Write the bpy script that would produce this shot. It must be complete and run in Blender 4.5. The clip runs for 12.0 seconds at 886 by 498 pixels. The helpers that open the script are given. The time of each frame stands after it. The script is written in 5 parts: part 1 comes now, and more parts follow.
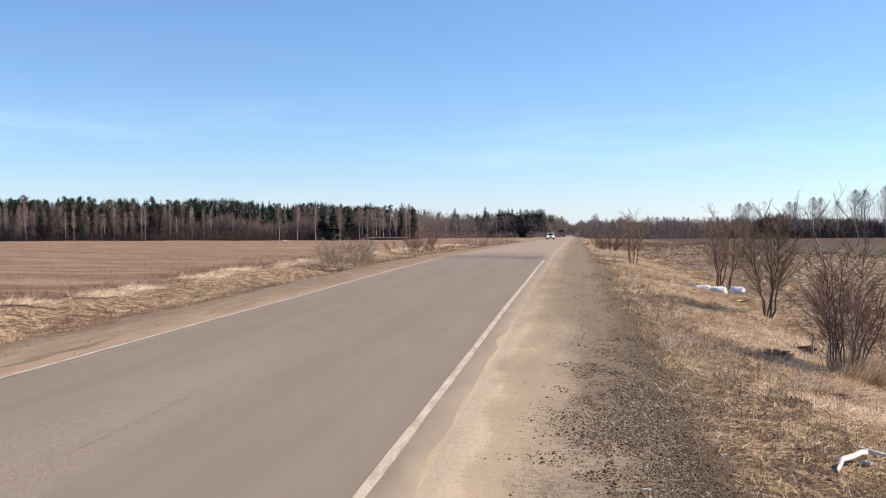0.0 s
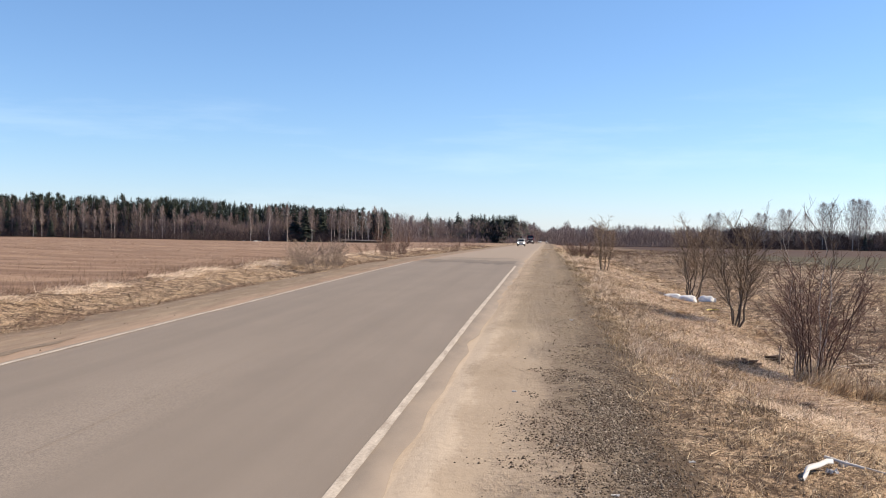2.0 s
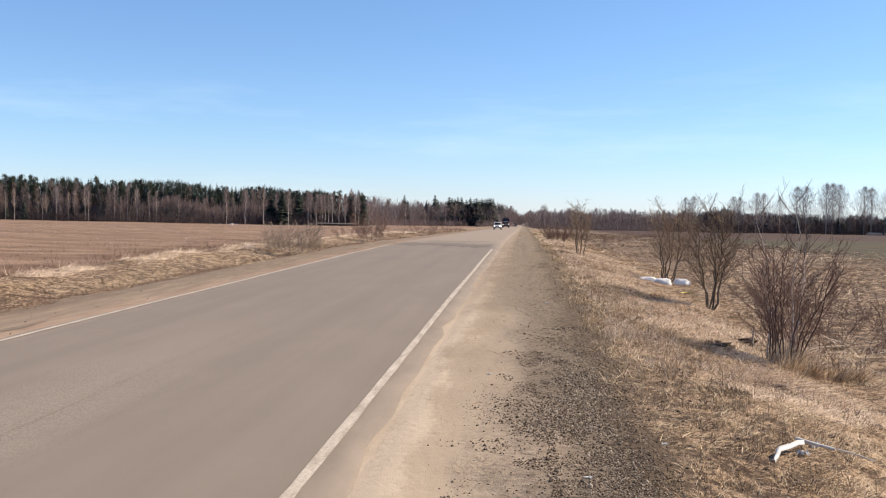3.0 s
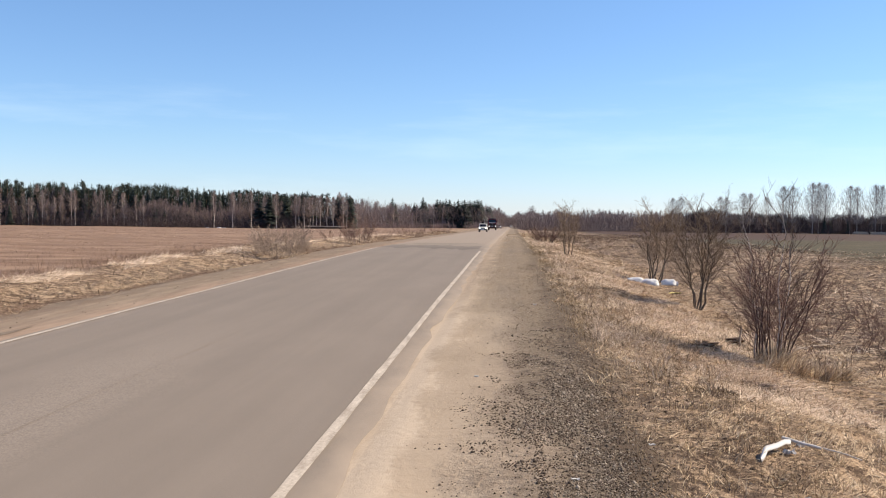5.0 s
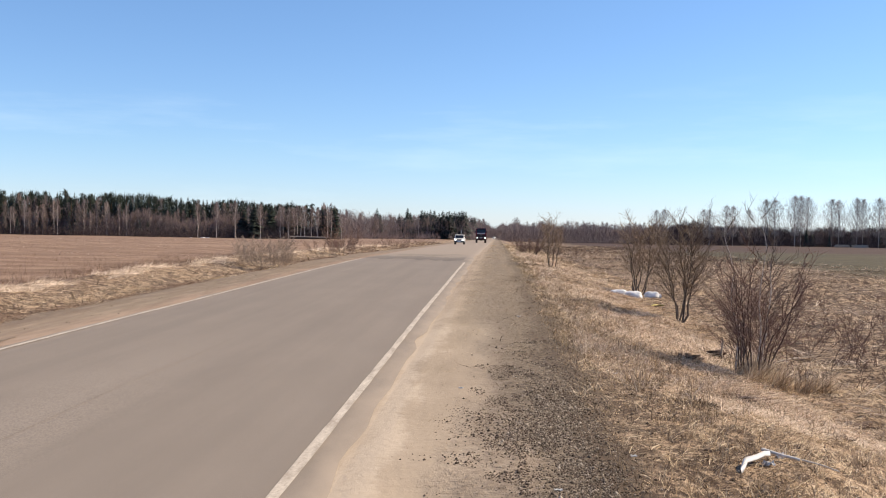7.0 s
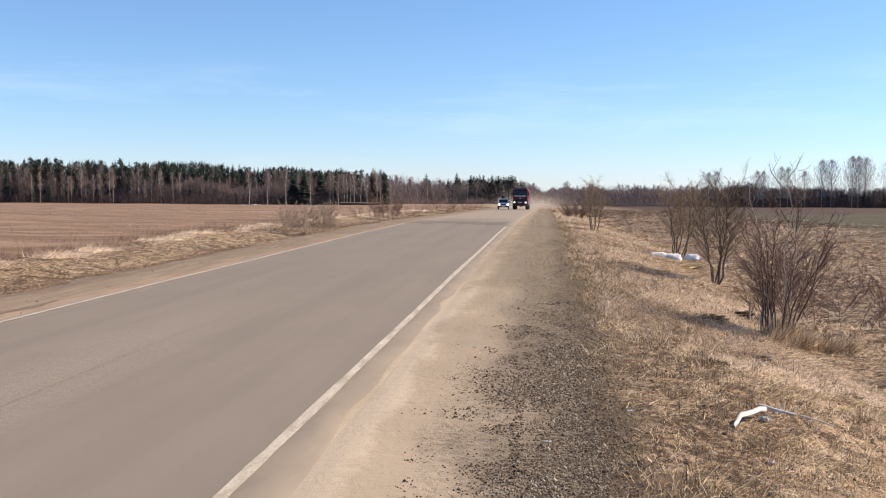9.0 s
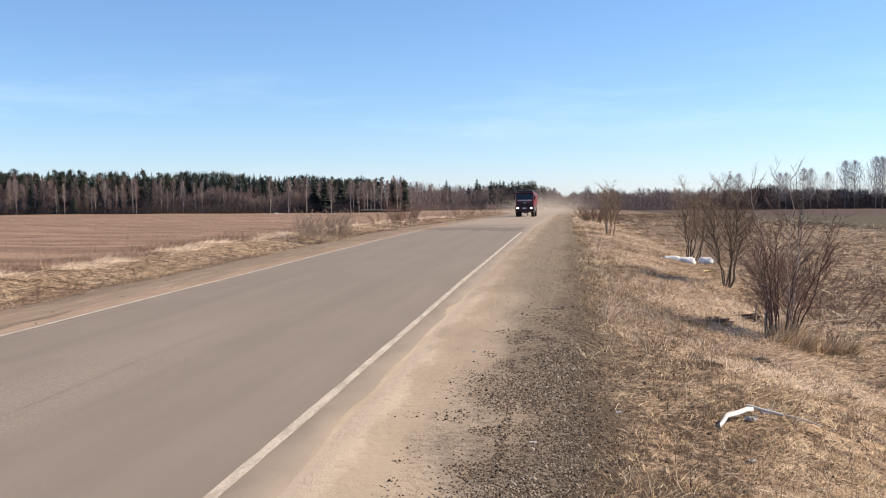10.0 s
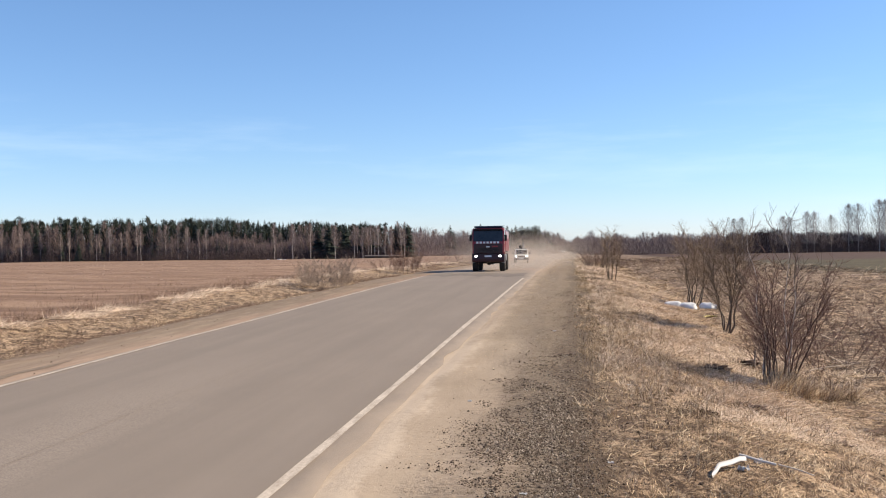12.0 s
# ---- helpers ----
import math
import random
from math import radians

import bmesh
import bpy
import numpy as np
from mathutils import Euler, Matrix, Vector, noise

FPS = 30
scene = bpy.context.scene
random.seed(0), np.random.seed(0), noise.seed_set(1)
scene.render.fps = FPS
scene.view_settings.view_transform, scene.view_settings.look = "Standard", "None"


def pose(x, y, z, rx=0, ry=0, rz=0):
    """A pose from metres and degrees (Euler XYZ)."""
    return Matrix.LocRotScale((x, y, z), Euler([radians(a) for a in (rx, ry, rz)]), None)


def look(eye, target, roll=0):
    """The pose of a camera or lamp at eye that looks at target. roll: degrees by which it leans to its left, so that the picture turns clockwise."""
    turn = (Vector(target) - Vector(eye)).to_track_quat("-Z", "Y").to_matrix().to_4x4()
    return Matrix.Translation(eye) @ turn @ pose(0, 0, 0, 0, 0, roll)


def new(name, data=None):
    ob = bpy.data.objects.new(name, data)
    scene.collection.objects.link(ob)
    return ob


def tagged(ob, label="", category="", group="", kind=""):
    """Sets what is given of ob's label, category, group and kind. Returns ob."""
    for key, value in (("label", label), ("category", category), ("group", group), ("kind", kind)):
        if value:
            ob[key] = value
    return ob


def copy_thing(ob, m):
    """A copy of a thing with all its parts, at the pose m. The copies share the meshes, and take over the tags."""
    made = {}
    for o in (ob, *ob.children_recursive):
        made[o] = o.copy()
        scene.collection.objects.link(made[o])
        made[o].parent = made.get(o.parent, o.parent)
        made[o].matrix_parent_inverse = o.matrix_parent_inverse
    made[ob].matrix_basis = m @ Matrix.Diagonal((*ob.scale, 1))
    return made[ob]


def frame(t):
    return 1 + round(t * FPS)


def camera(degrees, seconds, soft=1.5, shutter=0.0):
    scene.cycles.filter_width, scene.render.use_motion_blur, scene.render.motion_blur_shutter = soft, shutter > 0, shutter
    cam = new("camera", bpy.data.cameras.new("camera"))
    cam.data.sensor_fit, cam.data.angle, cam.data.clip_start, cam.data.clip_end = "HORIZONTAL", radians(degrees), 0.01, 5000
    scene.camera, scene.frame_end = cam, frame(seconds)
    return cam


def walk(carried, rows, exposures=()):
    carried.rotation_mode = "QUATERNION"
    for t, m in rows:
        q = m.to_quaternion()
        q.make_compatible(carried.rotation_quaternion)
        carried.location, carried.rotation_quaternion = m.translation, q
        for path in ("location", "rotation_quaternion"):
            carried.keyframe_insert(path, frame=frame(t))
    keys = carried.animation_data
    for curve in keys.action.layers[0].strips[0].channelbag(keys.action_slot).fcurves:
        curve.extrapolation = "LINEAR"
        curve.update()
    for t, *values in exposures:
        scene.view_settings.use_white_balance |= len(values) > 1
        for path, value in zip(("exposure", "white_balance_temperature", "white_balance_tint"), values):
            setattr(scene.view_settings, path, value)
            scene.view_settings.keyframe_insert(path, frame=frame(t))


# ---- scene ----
cam = camera(49.5, 12.0, 1.1)
PATH = [
    (0, (1.706, 0.184, 2.208), (1.433, 2.165, 2.147), -0.3),
    (0.5, (1.702, 0.172, 2.215), (1.455, 2.156, 2.18), 0.3),
    (1, (1.697, 0.178, 2.197), (1.451, 2.162, 2.158), 0.4),
    (1.5, (1.691, 0.185, 2.19), (1.458, 2.171, 2.144), 0.7),
    (2, (1.689, 0.196, 2.196), (1.474, 2.183, 2.144), 0.9),
    (2.5, (1.722, 0.253, 2.173), (1.518, 2.24, 2.07), 0.9),
    (3, (1.717, 0.256, 2.185), (1.55, 2.247, 2.099), 1.0),
    (3.5, (1.718, 0.221, 2.196), (1.553, 2.212, 2.104), 0.9),
    (5.5, (1.742, 0.276, 2.188), (1.61, 2.27, 2.113), 0.7),
    (6, (1.723, 0.264, 2.2), (1.602, 2.259, 2.135), 0.9),
    (6.5, (1.74, 0.237, 2.201), (1.628, 2.233, 2.151), 0.8),
    (7, (1.735, 0.155, 2.213), (1.624, 2.152, 2.155), 0.9),
    (9, (2.253, -0.106, 2.201), (2.038, 1.878, 2.069), 0.3),
    (9.5, (2.392, -0.306, 2.185), (2.127, 1.671, 2.035), 0.7),
    (10, (2.598, -0.337, 2.228), (2.338, 1.643, 2.109), -0.5),
    (10.5, (2.695, -0.353, 2.261), (2.441, 1.627, 2.143), -0.6),
    (11, (2.74, -0.345, 2.255), (2.487, 1.637, 2.179), -0.5),
    (11.5, (2.746, -0.346, 2.269), (2.473, 1.634, 2.215), -1.0),
    (12, (2.742, -0.412, 2.29), (2.474, 1.57, 2.265), -0.8),
]
walk(cam, [(t, look(eye, target, roll)) for t, eye, target, roll in PATH])

# ---- world, sun, exposure ----
SUN_AZ, SUN_EL = 72.0, 37.0
world = bpy.data.worlds.new("sky")
scene.world = world
world.use_nodes = True
wn = world.node_tree
sky = wn.nodes.new("ShaderNodeTexSky")
sky.sky_type, sky.sun_disc = "NISHITA", False
sky.sun_elevation, sky.sun_rotation = radians(SUN_EL), radians(SUN_AZ)
sky.altitude, sky.air_density, sky.dust_density, sky.ozone_density = 900, 1.0, 0.0, 2.4
wn.nodes["Background"].inputs["Strength"].default_value = 0.106
tint = wn.nodes.new("ShaderNodeMix")
tint.data_type, tint.blend_type = "RGBA", "MULTIPLY"
tint.inputs[0].default_value = 1.0
way = wn.nodes.new("ShaderNodeTexCoord")
split = wn.nodes.new("ShaderNodeSeparateXYZ")
wn.links.new(way.outputs["Generated"], split.inputs[0])
cast = wn.nodes.new("ShaderNodeValToRGB")
wn.links.new(split.outputs["Z"], cast.inputs[0])
for spot, shade in ((0.0, (.68, .8, 1.16)), (.07, (.73, .86, 1.08)), (.22, (.81, .95, 1.12))):
    stop = cast.color_ramp.elements.new(spot)
    stop.color = (*shade, 1)
cast.color_ramp.elements.remove(cast.color_ramp.elements[0])
cast.color_ramp.elements[-1].color = (.81, .95, 1.12, 1)
wn.links.new(cast.outputs[0], tint.inputs[7])
# thin high cirrus
flow = wn.nodes.new("ShaderNodeMapping")
flow.inputs["Scale"].default_value, flow.inputs["Rotation"].default_value = (1.2, 1.2, 9.0), (.16, 0, 0)
wn.links.new(way.outputs["Generated"], flow.inputs["Vector"])
wisp = wn.nodes.new("ShaderNodeTexNoise")
wisp.inputs["Scale"].default_value, wisp.inputs["Detail"].default_value, wisp.inputs["Roughness"].default_value = 2.2, 6.0, .6
wn.links.new(flow.outputs[0], wisp.inputs["Vector"])
veil = wn.nodes.new("ShaderNodeMapRange")
for k, v in ((1, .52), (2, .8), (3, 0.0), (4, .28)):
    veil.inputs[k].default_value = v
wn.links.new(wisp.outputs[0], veil.inputs[0])
cirrus = wn.nodes.new("ShaderNodeMix")
cirrus.data_type, cirrus.blend_type = "RGBA", "MIX"
cirrus.inputs[7].default_value = (6.6, 7.8, 8.6, 1)
low = wn.nodes.new("ShaderNodeMapRange")
for k, v in ((1, .1), (2, .16), (3, 1.0), (4, 0.0)):
    low.inputs[k].default_value = v
wn.links.new(split.outputs["Z"], low.inputs[0])
veiled = wn.nodes.new("ShaderNodeMath")
veiled.operation = "MULTIPLY"
wn.links.new(veil.outputs[0], veiled.inputs[0])
wn.links.new(low.outputs[0], veiled.inputs[1])
wn.links.new(veiled.outputs[0], cirrus.inputs[0])
wn.links.new(tint.outputs[2], cirrus.inputs[6])
wn.links.new(sky.outputs[0], tint.inputs[6])
wn.links.new(cirrus.outputs[2], wn.nodes["Background"].inputs[0])
sun = new("sun", bpy.data.lights.new("sun", "SUN"))
sun.data.energy, sun.data.angle, sun.data.color = 5.6, radians(0.53), (1.0, 0.845, 0.63)
az, el = radians(SUN_AZ), radians(SUN_EL)
sun.matrix_world = look((0, 0, 0), (-math.sin(az) * math.cos(el), -math.cos(az) * math.cos(el), -math.sin(el)))
scene.view_settings.exposure = 0.45

# ---- small tools ----
rng = np.random.default_rng(7)


class Shade:
    """A procedural material, built node by node."""

    def __init__(self, name, rough=0.9, metal=0.0):
        self.m = bpy.data.materials.new(name)
        self.m.use_nodes = True
        self.t = self.m.node_tree
        self.b = self.t.nodes["Principled BSDF"]
        self.b.inputs["Roughness"].default_value, self.b.inputs["Metallic"].default_value = rough, metal
        self.b.inputs["Specular IOR Level"].default_value = 0.3

    def put(self, socket, v):
        if isinstance(v, bpy.types.NodeSocket):
            self.t.links.new(v, socket)
        elif isinstance(v, tuple) and len(v) == 3 and socket.type == "RGBA":
            socket.default_value = (*v, 1)
        else:
            socket.default_value = v

    def place(self):
        return self.t.nodes.new("ShaderNodeNewGeometry").outputs["Position"]

    def island(self):
        return self.t.nodes.new("ShaderNodeNewGeometry").outputs["Random Per Island"]

    def chance(self):
        return self.t.nodes.new("ShaderNodeObjectInfo").outputs["Random"]

    def local(self):
        return self.t.nodes.new("ShaderNodeTexCoord").outputs["Object"]

    def axis(self, vec, i):
        n = self.t.nodes.new("ShaderNodeSeparateXYZ")
        self.put(n.inputs[0], vec)
        return n.outputs[i]

    def stretch(self, vec, s):
        n = self.t.nodes.new("ShaderNodeMapping")
        self.put(n.inputs["Vector"], vec)
        n.inputs["Scale"].default_value = s
        return n.outputs[0]

    def noise(self, vec, scale, detail=4.0, rough=0.55):
        n = self.t.nodes.new("ShaderNodeTexNoise")
        self.put(n.inputs["Vector"], vec)
        for k, v in (("Scale", scale), ("Detail", detail), ("Roughness", rough)):
            n.inputs[k].default_value = v
        return n.outputs[0]

    def cells(self, vec, scale):
        n = self.t.nodes.new("ShaderNodeTexVoronoi")
        self.put(n.inputs["Vector"], vec)
        n.inputs["Scale"].default_value = scale
        return n.outputs["Distance"]

    def math(self, op, a, b=0.0, clamp=False):
        n = self.t.nodes.new("ShaderNodeMath")
        n.operation, n.use_clamp = op, clamp
        self.put(n.inputs[0], a)
        self.put(n.inputs[1], b)
        return n.outputs[0]

    def span(self, v, lo, hi, a=0.0, b=1.0):
        n = self.t.nodes.new("ShaderNodeMapRange")
        for i, q in enumerate((v, lo, hi, a, b)):
            self.put(n.inputs[i], q)
        return n.outputs[0]

    def ramp(self, fac, stops, mode="LINEAR"):
        n = self.t.nodes.new("ShaderNodeValToRGB")
        self.put(n.inputs[0], fac)
        e = n.color_ramp.elements
        n.color_ramp.interpolation = mode
        while len(e) < len(stops):
            e.new(0.5)
        for el_, (p, c) in zip(e, stops):
            el_.position, el_.color = p, (*c, 1)
        return n.outputs[0]

    def mix(self, fac, a, b, kind="MIX"):
        n = self.t.nodes.new("ShaderNodeMix")
        n.data_type, n.blend_type = "RGBA", kind
        self.put(n.inputs[0], fac)
        self.put(n.inputs[6], a)
        self.put(n.inputs[7], b)
        return n.outputs[2]

    def done(self, colour, height=None, depth=0.01, strength=0.6):
        self.put(self.b.inputs["Base Color"], colour)
        if height is not None:
            n = self.t.nodes.new("ShaderNodeBump")
            n.inputs["Strength"].default_value, n.inputs["Distance"].default_value = strength, depth
            self.put(n.inputs["Height"], height)
            self.t.links.new(n.outputs[0], self.b.inputs["Normal"])
        return self.m


def plain(name, colour, rough=0.5, metal=0.0, spread=0.12, scale=6.0, glow=0.0, coat=0.0):
    """A painted or moulded surface with light soiling at two scales."""
    s = Shade(name, rough, metal)
    n = s.noise(s.local(), scale, 5.0)
    f = s.noise(s.local(), scale * 9, 3.0)
    d = tuple(c * (1 - spread * 2) for c in colour)
    w = tuple(min(1, c * (1 + spread)) for c in colour)
    c = s.ramp(s.math("ADD", s.math("MULTIPLY", n, 0.7), s.math("MULTIPLY", f, 0.3)), [(0.3, d), (0.7, w)])
    s.put(s.b.inputs["Coat Weight"], coat)
    if glow:
        s.put(s.b.inputs["Emission Color"], colour)
        s.put(s.b.inputs["Emission Strength"], glow)
    return s.done(c, f, 0.002, 0.3)


def lattice(x, y, seed=0):
    """Smooth value noise, 0 to 1, one cell a unit."""
    x, y = np.asarray(x, float), np.asarray(y, float)
    xi, yi = np.floor(x).astype(np.int64), np.floor(y).astype(np.int64)
    fx, fy = x - xi, y - yi
    fx, fy = fx * fx * (3 - 2 * fx), fy * fy * (3 - 2 * fy)

    def h(a, b):
        v = (a * 374761393 + b * 668265263 + seed * 974711) & 0xFFFFFFFF
        v = ((v ^ (v >> 13)) * 1274126177) & 0xFFFFFFFF
        return ((v ^ (v >> 16)) & 0xFFFF) / 65535.0
    return (h(xi, yi) * (1 - fx) + h(xi + 1, yi) * fx) * (1 - fy) + (h(xi, yi + 1) * (1 - fx) + h(xi + 1, yi + 1) * fx) * fy


def sstep(v, a, b):
    t = np.clip((np.asarray(v, float) - a) / (b - a), 0, 1)
    return t * t * (3 - 2 * t)


def fall(y):
    """The road crests some 55 m ahead and runs gently down from there."""
    return -0.0155 * 8 * np.logaddexp(0, (np.asarray(y, float) - 55) / 8)


def bend(y):
    """Far off the road swings gently to the right."""
    return 0.026 * 15 * np.logaddexp(0, (np.asarray(y, float) - 405) / 15)


CROSS_X = [-900, -80, -20, -14, -12.6, -11.2, -9.6, -8.2, -6.6, 1.2, 2.0, 2.9, 4.5, 5.8, 7.2, 9.0, 14, 40, 120, 900]
CROSS_Z = [-.1, -.1, -.12, -.08, .12, .06, -.16, -.05, -.012, -.012, .02, -.03, -.15, -.45, -.76, -.86, -.84, -.75, -.6, -.6]


def ground_z(x, y):
    x, y = np.asarray(x, float), np.asarray(y, float)
    z = np.interp(x, CROSS_X, CROSS_Z) + fall(y)
    z = z - 0.6 * sstep(-x, 25, 90) * sstep(y, 60, 250)
    off = sstep(x, 2.4, 5.0) + sstep(-x, 8.0, 10.5)
    z = z + off * (0.16 * (lattice(x / 1.7, y / 1.7, 1) - .5) + 0.07 * (lattice(x / .55, y / .55, 2) - .5))
    z = z + off * 0.35 * (lattice(x / 14, y / 14, 3) - .5) * sstep(np.abs(x), 9, 20)
    z = z + sstep(x, 8, 10) * (1 - sstep(x, 24, 30)) * .3 * lattice(x / 1.3, y / 1.0, 6) ** 3
    side = sstep(x, .5, 1.2) + sstep(-x, 6.9, 7.6)
    return z + np.clip(side - off, 0, 1) * 0.035 * (lattice(x / .6, y / 1.1, 4) - .5)


def gz(x, y):
    return float(ground_z(x, y))


def mesh_of(name, verts, faces, smooth=False):
    me = bpy.data.meshes.new(name)
    verts, faces = np.asarray(verts, np.float32), np.asarray(faces, np.int32)
    n = faces.shape[1]
    me.vertices.add(len(verts))
    me.vertices.foreach_set("co", verts.ravel())
    me.loops.add(faces.size)
    me.loops.foreach_set("vertex_index", faces.ravel())
    me.polygons.add(len(faces))
    me.polygons.foreach_set("loop_start", np.arange(0, faces.size, n, dtype=np.int32))
    me.polygons.foreach_set("loop_total", np.full(len(faces), n, np.int32))
    me.update(calc_edges=True)
    if smooth:
        me.polygons.foreach_set("use_smooth", np.ones(len(faces), bool))
    return me


def thing(name, label, category, group="", at=(0, 0, 0), kind=""):
    ob = new(name)
    ob.empty_display_size = 0.2
    ob.location = at
    return tagged(ob, label, category, group, kind)


def part(name, shape, material, parent, label="", at=None):
    """Links a bmesh or a mesh as one mesh object under a thing or a part."""
    if isinstance(shape, bmesh.types.BMesh):
        me = bpy.data.meshes.new(name)
        shape.to_mesh(me)
        shape.free()
    else:
        me = shape
    if material and not me.materials:
        me.materials.append(material)
    ob = new(name, me)
    ob.parent = parent
    if at is not None:
        ob.location = at
    if label:
        tagged(ob, label)
    return ob


def box(bm, x0, x1, y0, y1, z0, z1, bevel=0.0, seg=2):
    r = bmesh.ops.create_cube(bm, size=1.0)
    vs = r["verts"]
    for v in vs:
        v.co = (x0 + (v.co.x + .5) * (x1 - x0), y0 + (v.co.y + .5) * (y1 - y0), z0 + (v.co.z + .5) * (z1 - z0))
    if bevel:
        es = list({e for v in vs for e in v.link_edges})
        bmesh.ops.bevel(bm, geom=es, offset=bevel, segments=seg, affect="EDGES", profile=0.6)
    return vs


def boxed(*a, **k):
    bm = bmesh.new()
    box(bm, *a, **k)
    return bm


def rod(bm, p, q, r0, r1, sides=8):
    p, q = Vector(p), Vector(q)
    d = q - p
    m = Matrix.Translation((p + q) / 2) @ d.to_track_quat("Z", "Y").to_matrix().to_4x4()
    bmesh.ops.create_cone(bm, cap_ends=True, segments=sides, radius1=r0, radius2=r1, depth=d.length, matrix=m)


def prism(bm, outline, x0, x1, bevel=0.0):
    """A side outline in y and z, drawn out from x0 to x1."""
    a = [bm.verts.new((x0, y, z)) for y, z in outline]
    b = [bm.verts.new((x1, y, z)) for y, z in outline]
    n = len(outline)
    fs = [bm.faces.new(a), bm.faces.new(b[::-1])]
    for i in range(n):
        fs.append(bm.faces.new((a[i], b[i], b[(i + 1) % n], a[(i + 1) % n])))
    bmesh.ops.recalc_face_normals(bm, faces=fs)
    if bevel:
        bmesh.ops.bevel(bm, geom=list({e for f_ in fs for e in f_.edges}), offset=bevel, segments=2, affect="EDGES")


class Twigs:
    """Gathers tapered tubes along bent lines into one mesh."""

    def __init__(self):
        self.v, self.f = [], []

    def tube(self, pts, radii, sides=4):
        base = len(self.v)
        n = len(pts)
        for i, (p, r) in enumerate(zip(pts, radii)):
            d = (pts[min(i + 1, n - 1)] - pts[max(i - 1, 0)]).normalized()
            a = d.orthogonal().normalized()
            b = d.cross(a)
            for k in range(sides):
                t = 2 * math.pi * k / sides
                self.v.append(p + a * (math.cos(t) * r) + b * (math.sin(t) * r))
        for i in range(n - 1):
            for k in range(sides):
                j = (k + 1) % sides
                self.f.append((base + i * sides + k, base + i * sides + j, base + (i + 1) * sides + j, base + (i + 1) * sides + k))

    def mesh(self, name, smooth=True):
        return mesh_of(name, [tuple(v) for v in self.v], self.f, smooth)


def slivers(start, end, width, jig):
    """Thin triangles from start to end points: arrays of n x 3. Returns vertices and faces."""
    n = len(start)
    side = np.cross(end - start, rng.normal(size=(n, 3)) * jig + np.array([0.05, 0.05, 1.0]) * (1 - jig))
    side /= np.linalg.norm(side, axis=1, keepdims=True) + 1e-9
    side = side * (np.asarray(width).reshape(-1, 1) / 2)
    v = np.stack([start - side, start + side, end], 1).reshape(-1, 3)
    return v, np.arange(3 * n).reshape(n, 3)


